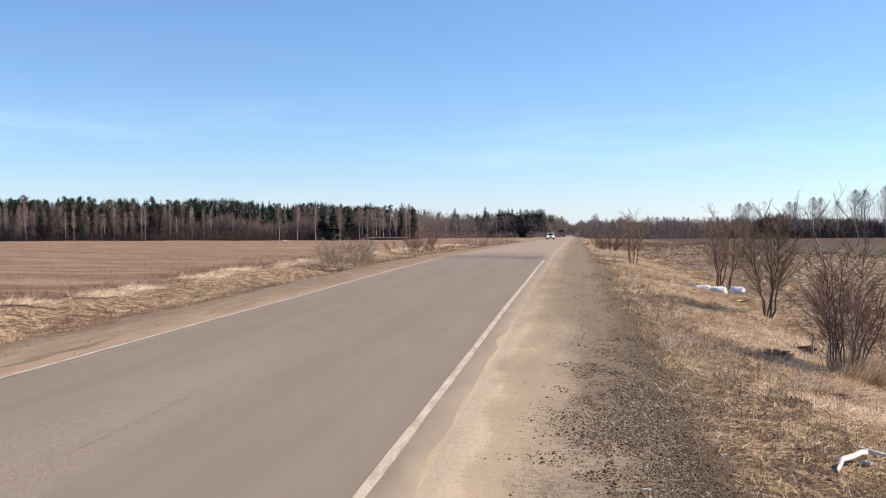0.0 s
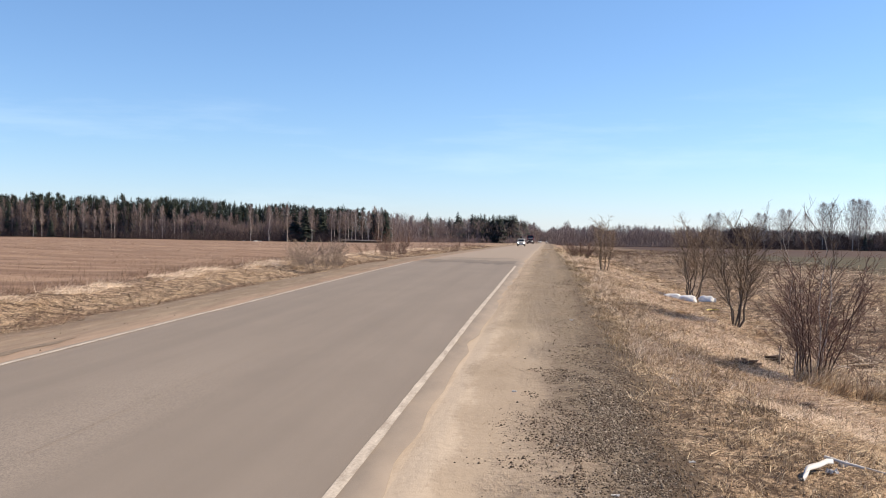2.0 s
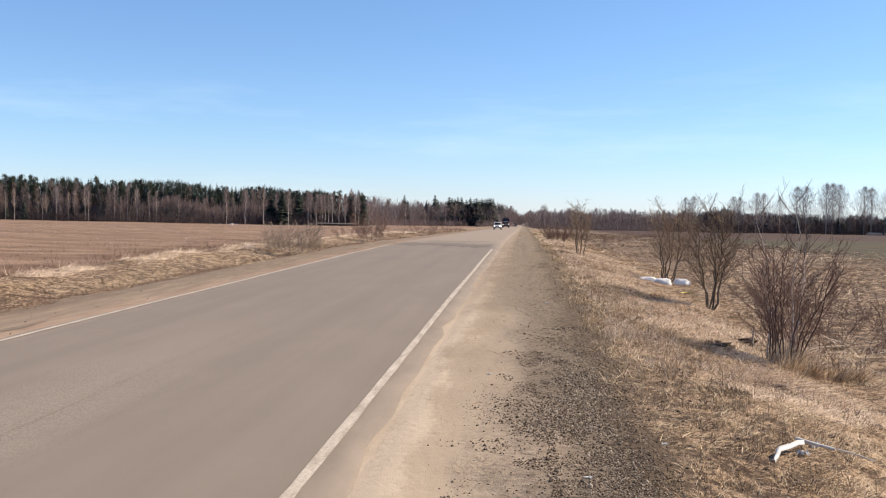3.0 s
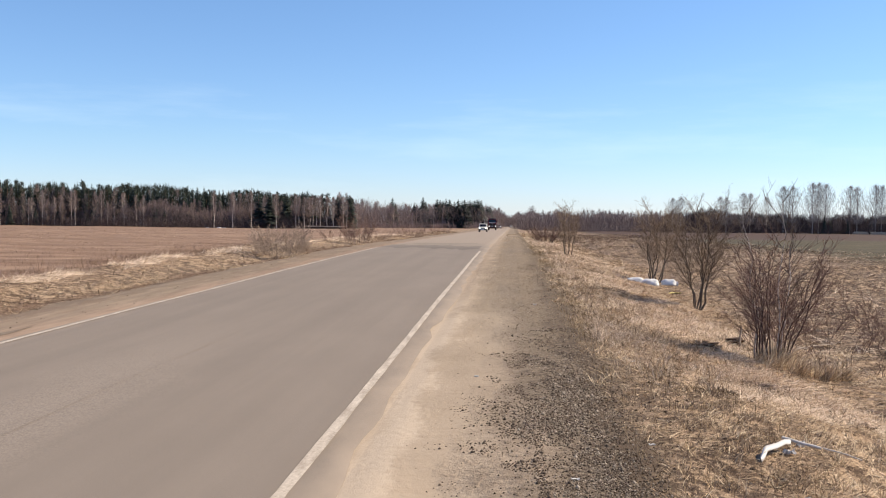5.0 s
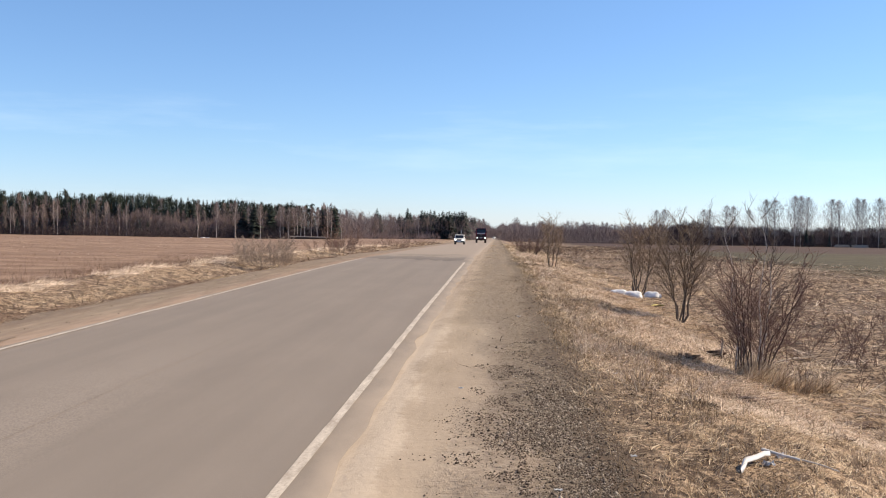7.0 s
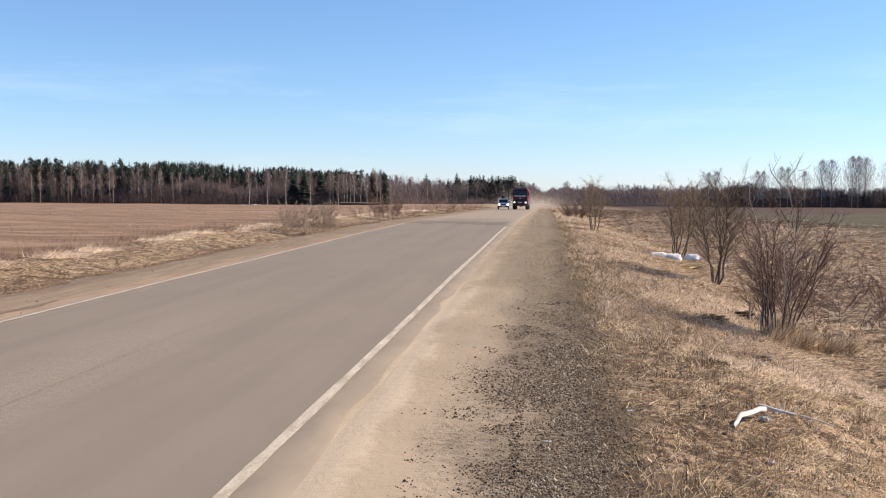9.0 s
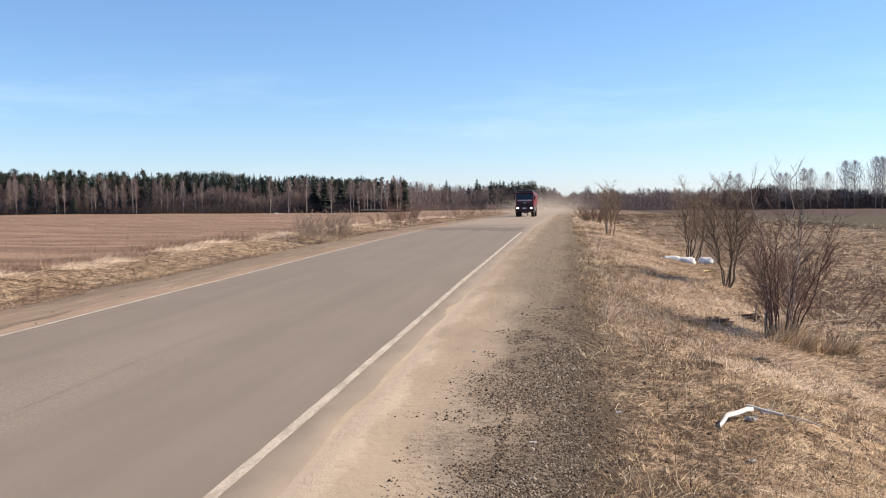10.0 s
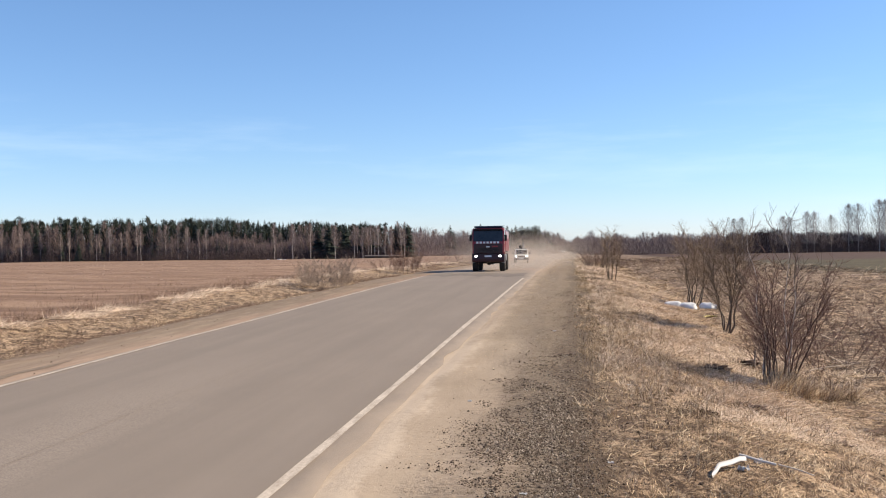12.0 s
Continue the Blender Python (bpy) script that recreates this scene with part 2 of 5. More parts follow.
# ---- materials ----
def ground_material():
    s = Shade("ground_soil", 0.95)
    p = s.place()
    x, y = s.axis(p, 0), s.axis(p, 1)
    flat = s.stretch(p, (1, 0.35, 1))
    n1, n2, n3 = s.noise(flat, 1.1, 5), s.noise(p, 9, 6, .65), s.noise(p, 70, 4, .6)
    wide = s.noise(p, 0.11, 4)
    wx = s.math("ADD", x, s.math("MULTIPLY", s.math("SUBTRACT", n1, 0.5), 1.5))
    wx = s.math("ADD", wx, s.math("MULTIPLY", s.math("SUBTRACT", n2, 0.5), 0.5))
    u = s.math("DIVIDE", s.math("ADD", wx, 18), 36.0)
    q = lambda v: (v + 18) / 36
    field, straw, dim = (.24, .147, .099), (.335, .228, .145), (.2, .136, .09)
    sand, gravel = (.425, .338, .248), (.19, .148, .107)
    c = s.ramp(u, [(q(-14), field), (q(-12.8), dim), (q(-11.8), straw), (q(-9.7), straw), (q(-9.0), dim), (q(-8.3), (.31, .22, .158)), (q(-6.4), (.335, .24, .174)), (q(-5.5), sand),
                   (q(1.5), sand), (q(2.15), gravel), (q(2.5), gravel), (q(2.65), (.115, .075, .05)), (q(3.25), (.13, .088, .055)), (q(4.2), straw), (q(7.4), straw), (q(8.6), dim), (q(17), (.215, .15, .098))])
    rough_ = s.span(x, 7.6, 9.4)
    dark_ = s.noise(s.stretch(p, (.6, 1, 1)), .9, 6, .68)
    pale_ = s.noise(s.stretch(p, (.5, 1.3, 1)), 1.7, 6, .68)
    c = s.mix(s.math("MULTIPLY", rough_, s.span(dark_, .41, .53, 0, .9)), c, (.085, .054, .039))
    c = s.mix(s.math("MULTIPLY", rough_, s.span(pale_, .57, .67, 0, .65)), c, (.38, .27, .185))
    # farther on, thin dull grass has closed over the shoulder and its gravel
    worn = s.math("MULTIPLY", s.span(s.math("ADD", y, s.math("MULTIPLY", n1, 16.0)), 15, 31, 0, .9), s.math("MULTIPLY", s.span(s.math("ABSOLUTE", s.math("ADD", wx, 3.1)), 3.5, 4.2), s.span(s.math("ABSOLUTE", s.math("ADD", wx, 3.1)), 9, 7)))
    c = s.mix(worn, c, s.mix(n2, (.175, .136, .092), (.325, .257, .18)))
    c = s.mix(s.math("MULTIPLY", s.span(wx, 2.3, 2.6), s.span(wx, 3.6, 3.1, 0, .6)), c, (.13, .095, .06))
    # wheel-swept streaks along the far shoulder
    swept = s.noise(s.stretch(p, (2.2, .3, 1)), 1.6, 6, .66)
    side_ = s.math("MULTIPLY", s.span(wx, -6.2, -6.7), s.span(wx, -9.2, -8.4))
    c = s.mix(s.math("MULTIPLY", side_, s.span(swept, .5, .62, 0, .55)), c, (.22, .153, .11))
    c = s.mix(s.math("MULTIPLY", side_, s.span(swept, .48, .38, 0, .45)), c, (.39, .292, .218))
    # crushed stone: pale chips over earth, the shadow gaps between them painted dark
    chips = s.noise(p, 15, 7, .8)
    grit_ = s.math("MULTIPLY", s.math("MULTIPLY", s.span(wx, 1.65, 2.3), s.span(wx, 3.4, 2.7)), s.span(y, 34, 14, .25, 1))
    c = s.mix(s.math("MULTIPLY", grit_, s.span(chips, .5, .44, 0, .92)), c, (.05, .035, .023))
    c = s.mix(s.math("MULTIPLY", grit_, s.math("MULTIPLY", s.span(chips, .53, .6, 0, .8), s.span(wx, 2.8, 2.4))), c, (.34, .28, .205))
    # matted straw on both verges and over the rough ground: pale stalks, shade of the gaps painted dark
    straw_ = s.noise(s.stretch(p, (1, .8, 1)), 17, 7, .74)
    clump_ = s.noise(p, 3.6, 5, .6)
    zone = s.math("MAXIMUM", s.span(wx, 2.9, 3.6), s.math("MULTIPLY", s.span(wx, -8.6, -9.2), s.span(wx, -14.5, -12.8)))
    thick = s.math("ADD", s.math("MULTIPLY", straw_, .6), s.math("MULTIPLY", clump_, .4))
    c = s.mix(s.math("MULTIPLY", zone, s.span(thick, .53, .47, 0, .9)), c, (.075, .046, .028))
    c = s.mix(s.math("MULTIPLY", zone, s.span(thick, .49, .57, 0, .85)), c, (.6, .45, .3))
    # drilled field farther off to the side, with a greenish cast
    far = s.math("MULTIPLY", s.span(s.math("ADD", x, s.math("MULTIPLY", wide, 14.0)), 30, 36), s.span(y, 50, 75))
    c = s.mix(far, c, (.066, .056, .027))
    drill = s.noise(s.stretch(p, (.12, .9, 1)), .8, 6, .7)
    c = s.mix(s.math("MULTIPLY", far, s.span(drill, .46, .62, 0, .8)), c, (.125, .102, .054))
    c = s.mix(s.math("MULTIPLY", far, s.span(s.math("ADD", y, s.math("MULTIPLY", wide, 60.0)), 190, 230, 0, .9)), c, (.075, .04, .03))
    rows_ = s.noise(s.stretch(p, (.02, .6, 1)), 1.0, 5, .6)
    band = s.span(x, -12.5, -15)
    fine_ = s.noise(s.stretch(p, (.12, 1.6, 1)), 1.0, 6, .7)
    c = s.mix(s.math("MULTIPLY", band, s.span(fine_, .38, .6, 0, .6)), c, (.15, .1, .066))
    c = s.mix(s.math("MULTIPLY", band, s.span(rows_, .42, .6, 0, .85)), c, (.36, .25, .172))
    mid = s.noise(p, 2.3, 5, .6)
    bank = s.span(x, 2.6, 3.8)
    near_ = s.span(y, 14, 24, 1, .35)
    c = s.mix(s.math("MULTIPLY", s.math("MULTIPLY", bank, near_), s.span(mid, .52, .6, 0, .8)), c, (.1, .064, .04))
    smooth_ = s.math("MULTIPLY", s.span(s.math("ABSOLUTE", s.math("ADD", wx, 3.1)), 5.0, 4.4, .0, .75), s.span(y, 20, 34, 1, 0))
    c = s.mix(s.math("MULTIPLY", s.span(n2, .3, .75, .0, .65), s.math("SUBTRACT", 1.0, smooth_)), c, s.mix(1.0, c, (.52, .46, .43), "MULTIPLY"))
    # pale drifted sand along the asphalt, stained here and there
    lip_ = s.math("MULTIPLY", s.span(s.math("ABSOLUTE", s.math("SUBTRACT", wx, .5)), .3, .08, 0, .7), s.span(y, 26, 16))
    c = s.mix(lip_, c, (.52, .425, .325))
    c = s.mix(s.math("MULTIPLY", s.span(n3, .35, .75, .0, .5), s.math("SUBTRACT", 1.0, smooth_)), c, s.mix(1.0, c, (1.45, 1.4, 1.35), "MULTIPLY"))
    c = s.mix(s.span(wide, .35, .7, 0, .35), c, s.mix(1.0, c, (.72, .68, .66), "MULTIPLY"))
    h = s.math("ADD", s.math("MULTIPLY", n2, .7), s.math("MULTIPLY", n3, .3))
    return s.done(c, s.math("MULTIPLY", h, s.math("SUBTRACT", 1.0, s.math("MULTIPLY", smooth_, .9))), 0.06, 0.85)


def asphalt_material(name, tone, dusty):
    s = Shade(name, 0.86)
    p = s.place()
    x = s.axis(p, 0)
    lane = s.noise(s.stretch(p, (1.4, .03, 1)), 1.0, 4)
    blot, fine = s.noise(s.stretch(p, (1, .4, 1)), .7, 5), s.noise(p, 120, 3, .7)
    grit = s.cells(p, 160)
    c = s.ramp(lane, [(.3, tuple(t * .87 for t in tone)), (.7, tuple(t * 1.1 for t in tone))])
    c = s.mix(s.span(blot, .35, .7, 0, .45), c, tuple(t * .78 for t in tone))
    c = s.mix(s.span(fine, .3, .7, 0, .35), c, tuple(t * 1.35 for t in tone))
    c = s.mix(s.span(grit, .0, .5, .3, 0), c, tuple(t * .55 for t in tone))
    n = s.math("MULTIPLY", s.math("SUBTRACT", s.noise(s.stretch(p, (1, .3, 1)), 2.2, 5), .5), .9)
    edge = s.math("MAXIMUM", s.span(s.math("ADD", x, n), .0, .5), s.span(s.math("ADD", x, n), -6.0, -6.85))
    c = s.mix(s.math("MULTIPLY", edge, dusty), c, (.335, .27, .21))
    # coarse bare chippings where the binder has worn off
    rag = s.math("MULTIPLY", s.noise(s.stretch(p, (1, .5, 1)), .9, 5), 1.6)
    bare = s.math("MULTIPLY", s.span(s.math("ADD", s.math("ABSOLUTE", s.math("ADD", x, 3.3)), rag), 2.0, 1.2), s.span(s.math("ABSOLUTE", s.math("SUBTRACT", s.axis(p, 1), 10)), 9, 4))
    chip = s.noise(p, 55, 4, .75)
    c = s.mix(s.math("MULTIPLY", bare, s.span(chip, .48, .62, .1, .75)), c, tuple(t * 1.6 for t in tone))
    c = s.mix(s.math("MULTIPLY", bare, s.span(chip, .46, .36, 0, .7)), c, tuple(t * .55 for t in tone))
    far = s.span(s.math("ADD", s.axis(p, 1), s.math("MULTIPLY", n, 9.0)), 56, 74, 0, .7)
    c = s.mix(far, c, (.33, .262, .2))
    return s.done(c, s.math("ADD", s.math("MULTIPLY", fine, .5), s.math("MULTIPLY", grit, .5)), 0.006, 0.5)


def line_material():
    s = Shade("worn_line_paint", 0.75)
    p = s.place()
    wear = s.math("ADD", s.math("MULTIPLY", s.noise(s.stretch(p, (2.5, .5, 1)), 3.0, 6, .7), .6), s.math("MULTIPLY", s.noise(p, 40, 4, .7), .4))
    c = s.mix(s.span(wear, .38, .6, .08, .92), (.64, .565, .47), (.3, .243, .19))
    return s.done(c, wear, 0.003, 0.4)


def blade_material(name, stops, patchy=.7):
    s = Shade(name, 0.8)
    c = s.ramp(s.island(), stops)
    patch = s.noise(s.place(), 2.6, 6, .65)
    c = s.mix(s.span(patch, .46, .62, 0, patchy), c, s.mix(1.0, c, (.36, .29, .23), "MULTIPLY"))
    return s.done(c)


def bark(name, a, b, scale=14, lift=0.004):
    s = Shade(name, 0.9)
    v = s.stretch(s.local(), (1, 1, .25))
    n = s.noise(v, scale, 5, .65)
    fleck = s.noise(s.local(), scale * 5, 3)
    c = s.ramp(n, [(.3, a), (.7, b)])
    c = s.mix(s.span(fleck, .5, .75, 0, .4), c, tuple(t * .5 for t in a))
    return s.done(c, n, lift, .5)


def tinted(name, lo, hi, rough=.9):
    """Foliage or twigs: each piece and each plant a little different."""
    s = Shade(name, rough)
    f = s.math("ADD", s.math("MULTIPLY", s.island(), .55), s.math("MULTIPLY", s.chance(), .45))
    return s.done(s.ramp(f, [(.1, lo), (.9, hi)]))


def birch_bark():
    s = Shade("birch_bark", .8)
    v = s.stretch(s.local(), (1, 1, 2.2))
    n = s.noise(v, 1.6, 5, .7)
    c = s.ramp(n, [(.38, (.09, .075, .065)), (.5, (.5, .43, .39)), (.75, (.68, .6, .55))])
    return s.done(c, n, .004, .4)


M_GROUND, M_ROAD = ground_material(), asphalt_material("old_asphalt", (.215, .177, .144), .9)
M_PATCH, M_LINE = asphalt_material("patch_asphalt", (.15, .124, .1), .5), line_material()
M_STRAW = blade_material("dry_straw", [(0, (.085, .052, .028)), (.25, (.29, .19, .11)), (.58, (.67, .48, .29)), (1, (.98, .81, .56))])
M_TUFT = blade_material("olive_straw", [(0, (.11, .075, .037)), (.4, (.31, .215, .118)), (.8, (.52, .378, .22)), (1, (.78, .6, .38))], .55)
M_HEAP = blade_material("bleached_straw", [(0, (.22, .145, .095)), (.3, (.6, .43, .295)), (1, (1.0, .84, .65))], .3)
M_STUBBLE = blade_material("brown_stubble", [(0, (.15, .093, .064)), (.6, (.25, .158, .108)), (1, (.38, .26, .18))])
M_WEED = blade_material("dead_weeds", [(0, (.12, .08, .055)), (.5, (.21, .145, .095)), (1, (.34, .25, .165))])
M_BARK, M_BIRCH = bark("grey_brown_bark", (.075, .055, .042), (.19, .148, .112)), birch_bark()
M_STEM = bark("red_brown_bark", (.055, .037, .03), (.17, .115, .092))
M_DARKWEED = blade_material("dark_dead_weeds", [(0, (.05, .032, .024)), (.6, (.14, .086, .058)), (1, (.25, .163, .107))])
M_PINEBARK = bark("conifer_bark", (.09, .055, .035), (.2, .12, .075))
M_TWIG = tinted("grey_brown_twigs", (.085, .062, .05), (.2, .15, .12))
M_TWIGRED = tinted("reddish_twigs", (.12, .07, .055), (.26, .16, .125))
M_TWIGPALE = tinted("pale_grey_twigs", (.21, .158, .124), (.42, .325, .26))
M_TWIGYEL = tinted("yellowish_twigs", (.16, .112, .078), (.33, .235, .16))
M_TWIGFAR = tinted("forest_twigs", (.15, .108, .1), (.33, .245, .222))
M_TWIGSKY = tinted("birch_twigs", (.2, .165, .15), (.42, .35, .32))
# brush with the shade at the forest foot put into its colour
M_SHADEBRUSH = tinted("shaded_forest_brush", (.042, .032, .034), (.105, .076, .075))
# grey-brown twigs paled, so distance haze sits in their colour
M_TWIGHAZE = tinted("haze_paled_twigs", (.15, .112, .104), (.31, .24, .222))
M_SPRUCE = tinted("spruce_needles", (.022, .03, .026), (.05, .064, .048))
M_PINE = tinted("pine_needles", (.025, .033, .024), (.058, .07, .045))


# ---- ground, road, lines ----
def steps(*spans):
    out = []
    for a, b, d in spans:
        out.append(np.arange(a, b, d))
    return np.concatenate(out + [np.array([spans[-1][1]])])


def sheet(xs, ys, zf):
    gx, gy = np.meshgrid(xs, ys)
    v = np.stack([gx, gy, zf(gx, gy)], -1).reshape(-1, 3)
    a = (np.arange(len(ys) - 1)[:, None] * len(xs) + np.arange(len(xs) - 1)[None]).ravel()
    return v, np.stack([a, a + 1, a + len(xs) + 1, a + len(xs)], 1)


def build_ground():
    xs = steps((-2400, -400, 250), (-400, -60, 20), (-60, -16, 2), (-16, -8, .25), (-8, .4, .6), (.4, 10, .16), (10, 22, .5), (22, 60, 2.5), (60, 400, 20), (400, 2400, 250))
    ys = steps((-60, 2, 4), (2, 24, .18), (24, 60, .45), (60, 130, 2), (130, 500, 12), (500, 3600, 150))

    def z(x, y):
        deep = sstep(x, -6.75, -6.55) * (1 - sstep(x, .3, .55))
        return ground_z(x, y) - 0.05 * deep
    me = mesh_of("ground", *sheet(xs, ys, z), smooth=True)
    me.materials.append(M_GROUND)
    tagged(new("ground", me), "dry spring fields and sandy verges along the road", "ground", kind="structure")


def build_road():
    ys = steps((-40, 60, .5), (60, 200, 4), (200, 900, 20))
    ts = np.linspace(0, 1, 25)
    gx, gy = np.meshgrid(ts, ys)
    right = .33 + .16 * (lattice(gy / 1.3, 0 * gy, 11) - .5) + .2 * (lattice(gy / 6, 0 * gy, 12) - .5)
    left = -6.62 + .2 * (lattice(gy / 1.6, 0 * gy, 13) - .5)
    x = left + (right - left) * gx
    z = fall(gy) + .012 - .02 * ((x + 3.1) / 3.6) ** 2 + .012 + .014 * (lattice(x / 1.5, gy / 5, 14) - .5)
    edge = (ts == 0) | (ts == 1)
    z = z - .045 * edge[None]
    a = (np.arange(len(ys) - 1)[:, None] * 25 + np.arange(24)[None]).ravel()
    me = mesh_of("road", np.stack([x + bend(gy), gy, z], -1).reshape(-1, 3), np.stack([a, a + 1, a + 26, a + 25], 1), True)
    me.materials.append(M_ROAD)
    tagged(new("road", me), "worn grey-brown asphalt road with dusty edges", "road", kind="structure")


def road_top(x, y):
    x = x - bend(y)
    return fall(y) + .024 - .02 * ((x + 3.1) / 3.6) ** 2 + .014 * (lattice(x / 1.5, np.asarray(y) / 5, 14) - .5)


def strip(name, x0, width, y0, y1, lift, material, label, wob=.02, category="road marking", step=.35, seed=30):
    ys = np.arange(y0, y1 + step, step)
    mid = x0 + wob * (lattice(ys / 3.1, 0 * ys, seed) - .5)
    w = width * (1 + .22 * (lattice(ys / .5, 0 * ys, seed + 1) - .5))
    rows_ = [np.stack([mid + k * w / 2, ys, road_top(mid + k * w / 2, ys) + lift], -1) for k in (-1, 0, 1)]
    v = np.stack(rows_, 1).reshape(-1, 3)
    a = np.arange(len(ys) - 1) * 3
    f = np.concatenate([np.stack([a + k, a + k + 1, a + k + 4, a + k + 3], 1) for k in (0, 1)])
    me = mesh_of(name, v, f)
    me.materials.append(material)
    return tagged(new(name, me), label, category, kind="structure")


def build_lines():
    strip("edge_line_right", -.004, .108, -30, 53, .008, M_LINE, "worn dusty white edge line on asphalt")
    strip("edge_line_left", -6.3, .105, -30, 57, .008, M_LINE, "worn thin white edge line on asphalt", seed=41)
    seam = asphalt_material("seam_tar", (.2, .165, .134), .0)
    strip("road_seam", -3.05, .02, 8.5, 17, .003, seam, "thin dark joint along the middle of the asphalt", .06, "road seam", .3, 52)
    # rough repair across both lanes near the crest
    for i, (y0, y1, xa, xb) in enumerate(((57, 63.5, -6.35, -.2), (67, 70.5, -5.2, -.7))):
        xs, ys = np.linspace(xa, xb, 30), np.linspace(y0, y1, 16)
        gx, gy = np.meshgrid(xs, ys)
        gy = gy + 3.4 * (lattice(gx / .8, gx * 0 + i * 7, 61 + i) - .5) + 1.8 * (lattice(gx / .25, gx * 0 + i * 5, 66 + i) - .5)
        z = road_top(gx, gy) + .004 + .004 * lattice(gx / .4, gy / .4, 63)
        a = (np.arange(15)[:, None] * 30 + np.arange(29)[None]).ravel()
        me = mesh_of("road_patch", np.stack([gx, gy, z], -1).reshape(-1, 3), np.stack([a, a + 1, a + 31, a + 30], 1), True)
        me.materials.append(M_PATCH)
        tagged(new("road_patch", me), "dark rough asphalt repair across the road", "road patch", kind="structure")


build_ground()
build_road()
build_lines()


# ---- trees of the forest edge ----
def spruce_meshes(seed, h=15.0, wide=2.3, low=.06):
    r = np.random.default_rng(seed)
    tr = Twigs()
    tr.tube([Vector((0, 0, -.3)), Vector((0, 0, h * .5)), Vector((0, 0, h * .985))], [.17, .1, .015], 5)
    v, f = [], []
    z = h * low
    while z < h * .972:
        k = (1 - z / h)
        reach = wide * (k ** .8) * r.uniform(.8, 1.15) + .1
        n = int(5 + 4 * k)
        for i in range(n):
            a = 2 * math.pi * (i + r.uniform(-.4, .4)) / n
            L = reach * r.uniform(.65, 1.15)
            d, s = np.array([math.cos(a), math.sin(a), 0]), np.array([-math.sin(a), math.cos(a), 0])
            root, drop = np.array([0, 0, z + r.uniform(-.15, .15)]), L * r.uniform(.35, .75)
            w = L * .32 + .08
            mid = root + d * L * .55 - np.array([0, 0, drop * .35])
            tip = root + d * L - np.array([0, 0, drop - .12 * L])
            b = len(v)
            v += [root, mid + s * w - [0, 0, .12 * L], tip, mid - s * w - [0, 0, .12 * L], mid + [0, 0, .06 * L]]
            f += [(b, b + 1, b + 4), (b + 4, b + 1, b + 2), (b + 4, b + 2, b + 3), (b, b + 4, b + 3)]
        z += h * .022 + .24 * k
    return tr.mesh("trunk"), mesh_of("crown", v, f)


def pine_meshes(seed, h=15.0, wide=2.2, low=.5):
    """A pine: bare trunk, a few limbs and uneven clumps of needles high up."""
    r = random.Random(seed)
    rr = np.random.default_rng(seed)
    tr = Twigs()
    lean = r.uniform(-.25, .25)
    tr.tube([Vector((0, 0, -.3)), Vector((lean, 0, h * .5)), Vector((lean, .1, h * .96))], [.2, .14, .03], 5)
    st, en = [], []
    for k in range(17):
        u = low + (1 - low) * (k + r.random()) / 17
        reach = wide * math.sin(math.pi * (.2 + .72 * (u - low) / (1 - low))) * r.uniform(.4, 1.0)
        a = r.uniform(0, 6.283)
        c = np.array([lean + math.cos(a) * reach, math.sin(a) * reach, h * u * .96])
        if k % 2:
            tr.tube([Vector((lean, 0, c[2] - .5)), Vector(c)], [.05, .02], 3)
        q = rr.normal(0, 1, (40, 3)) * np.array([.5, .5, .4]) * (1.35 - .75 * u)
        st.append(c + q)
        en.append(c + q + rr.normal(0, .3, (40, 3)) + np.array([0, 0, .5]))
    v, f = slivers(np.concatenate(st), np.concatenate(en), rr.uniform(.13, .3, 17 * 40), .6)
    return tr.mesh("trunk"), mesh_of("crown", v, f)


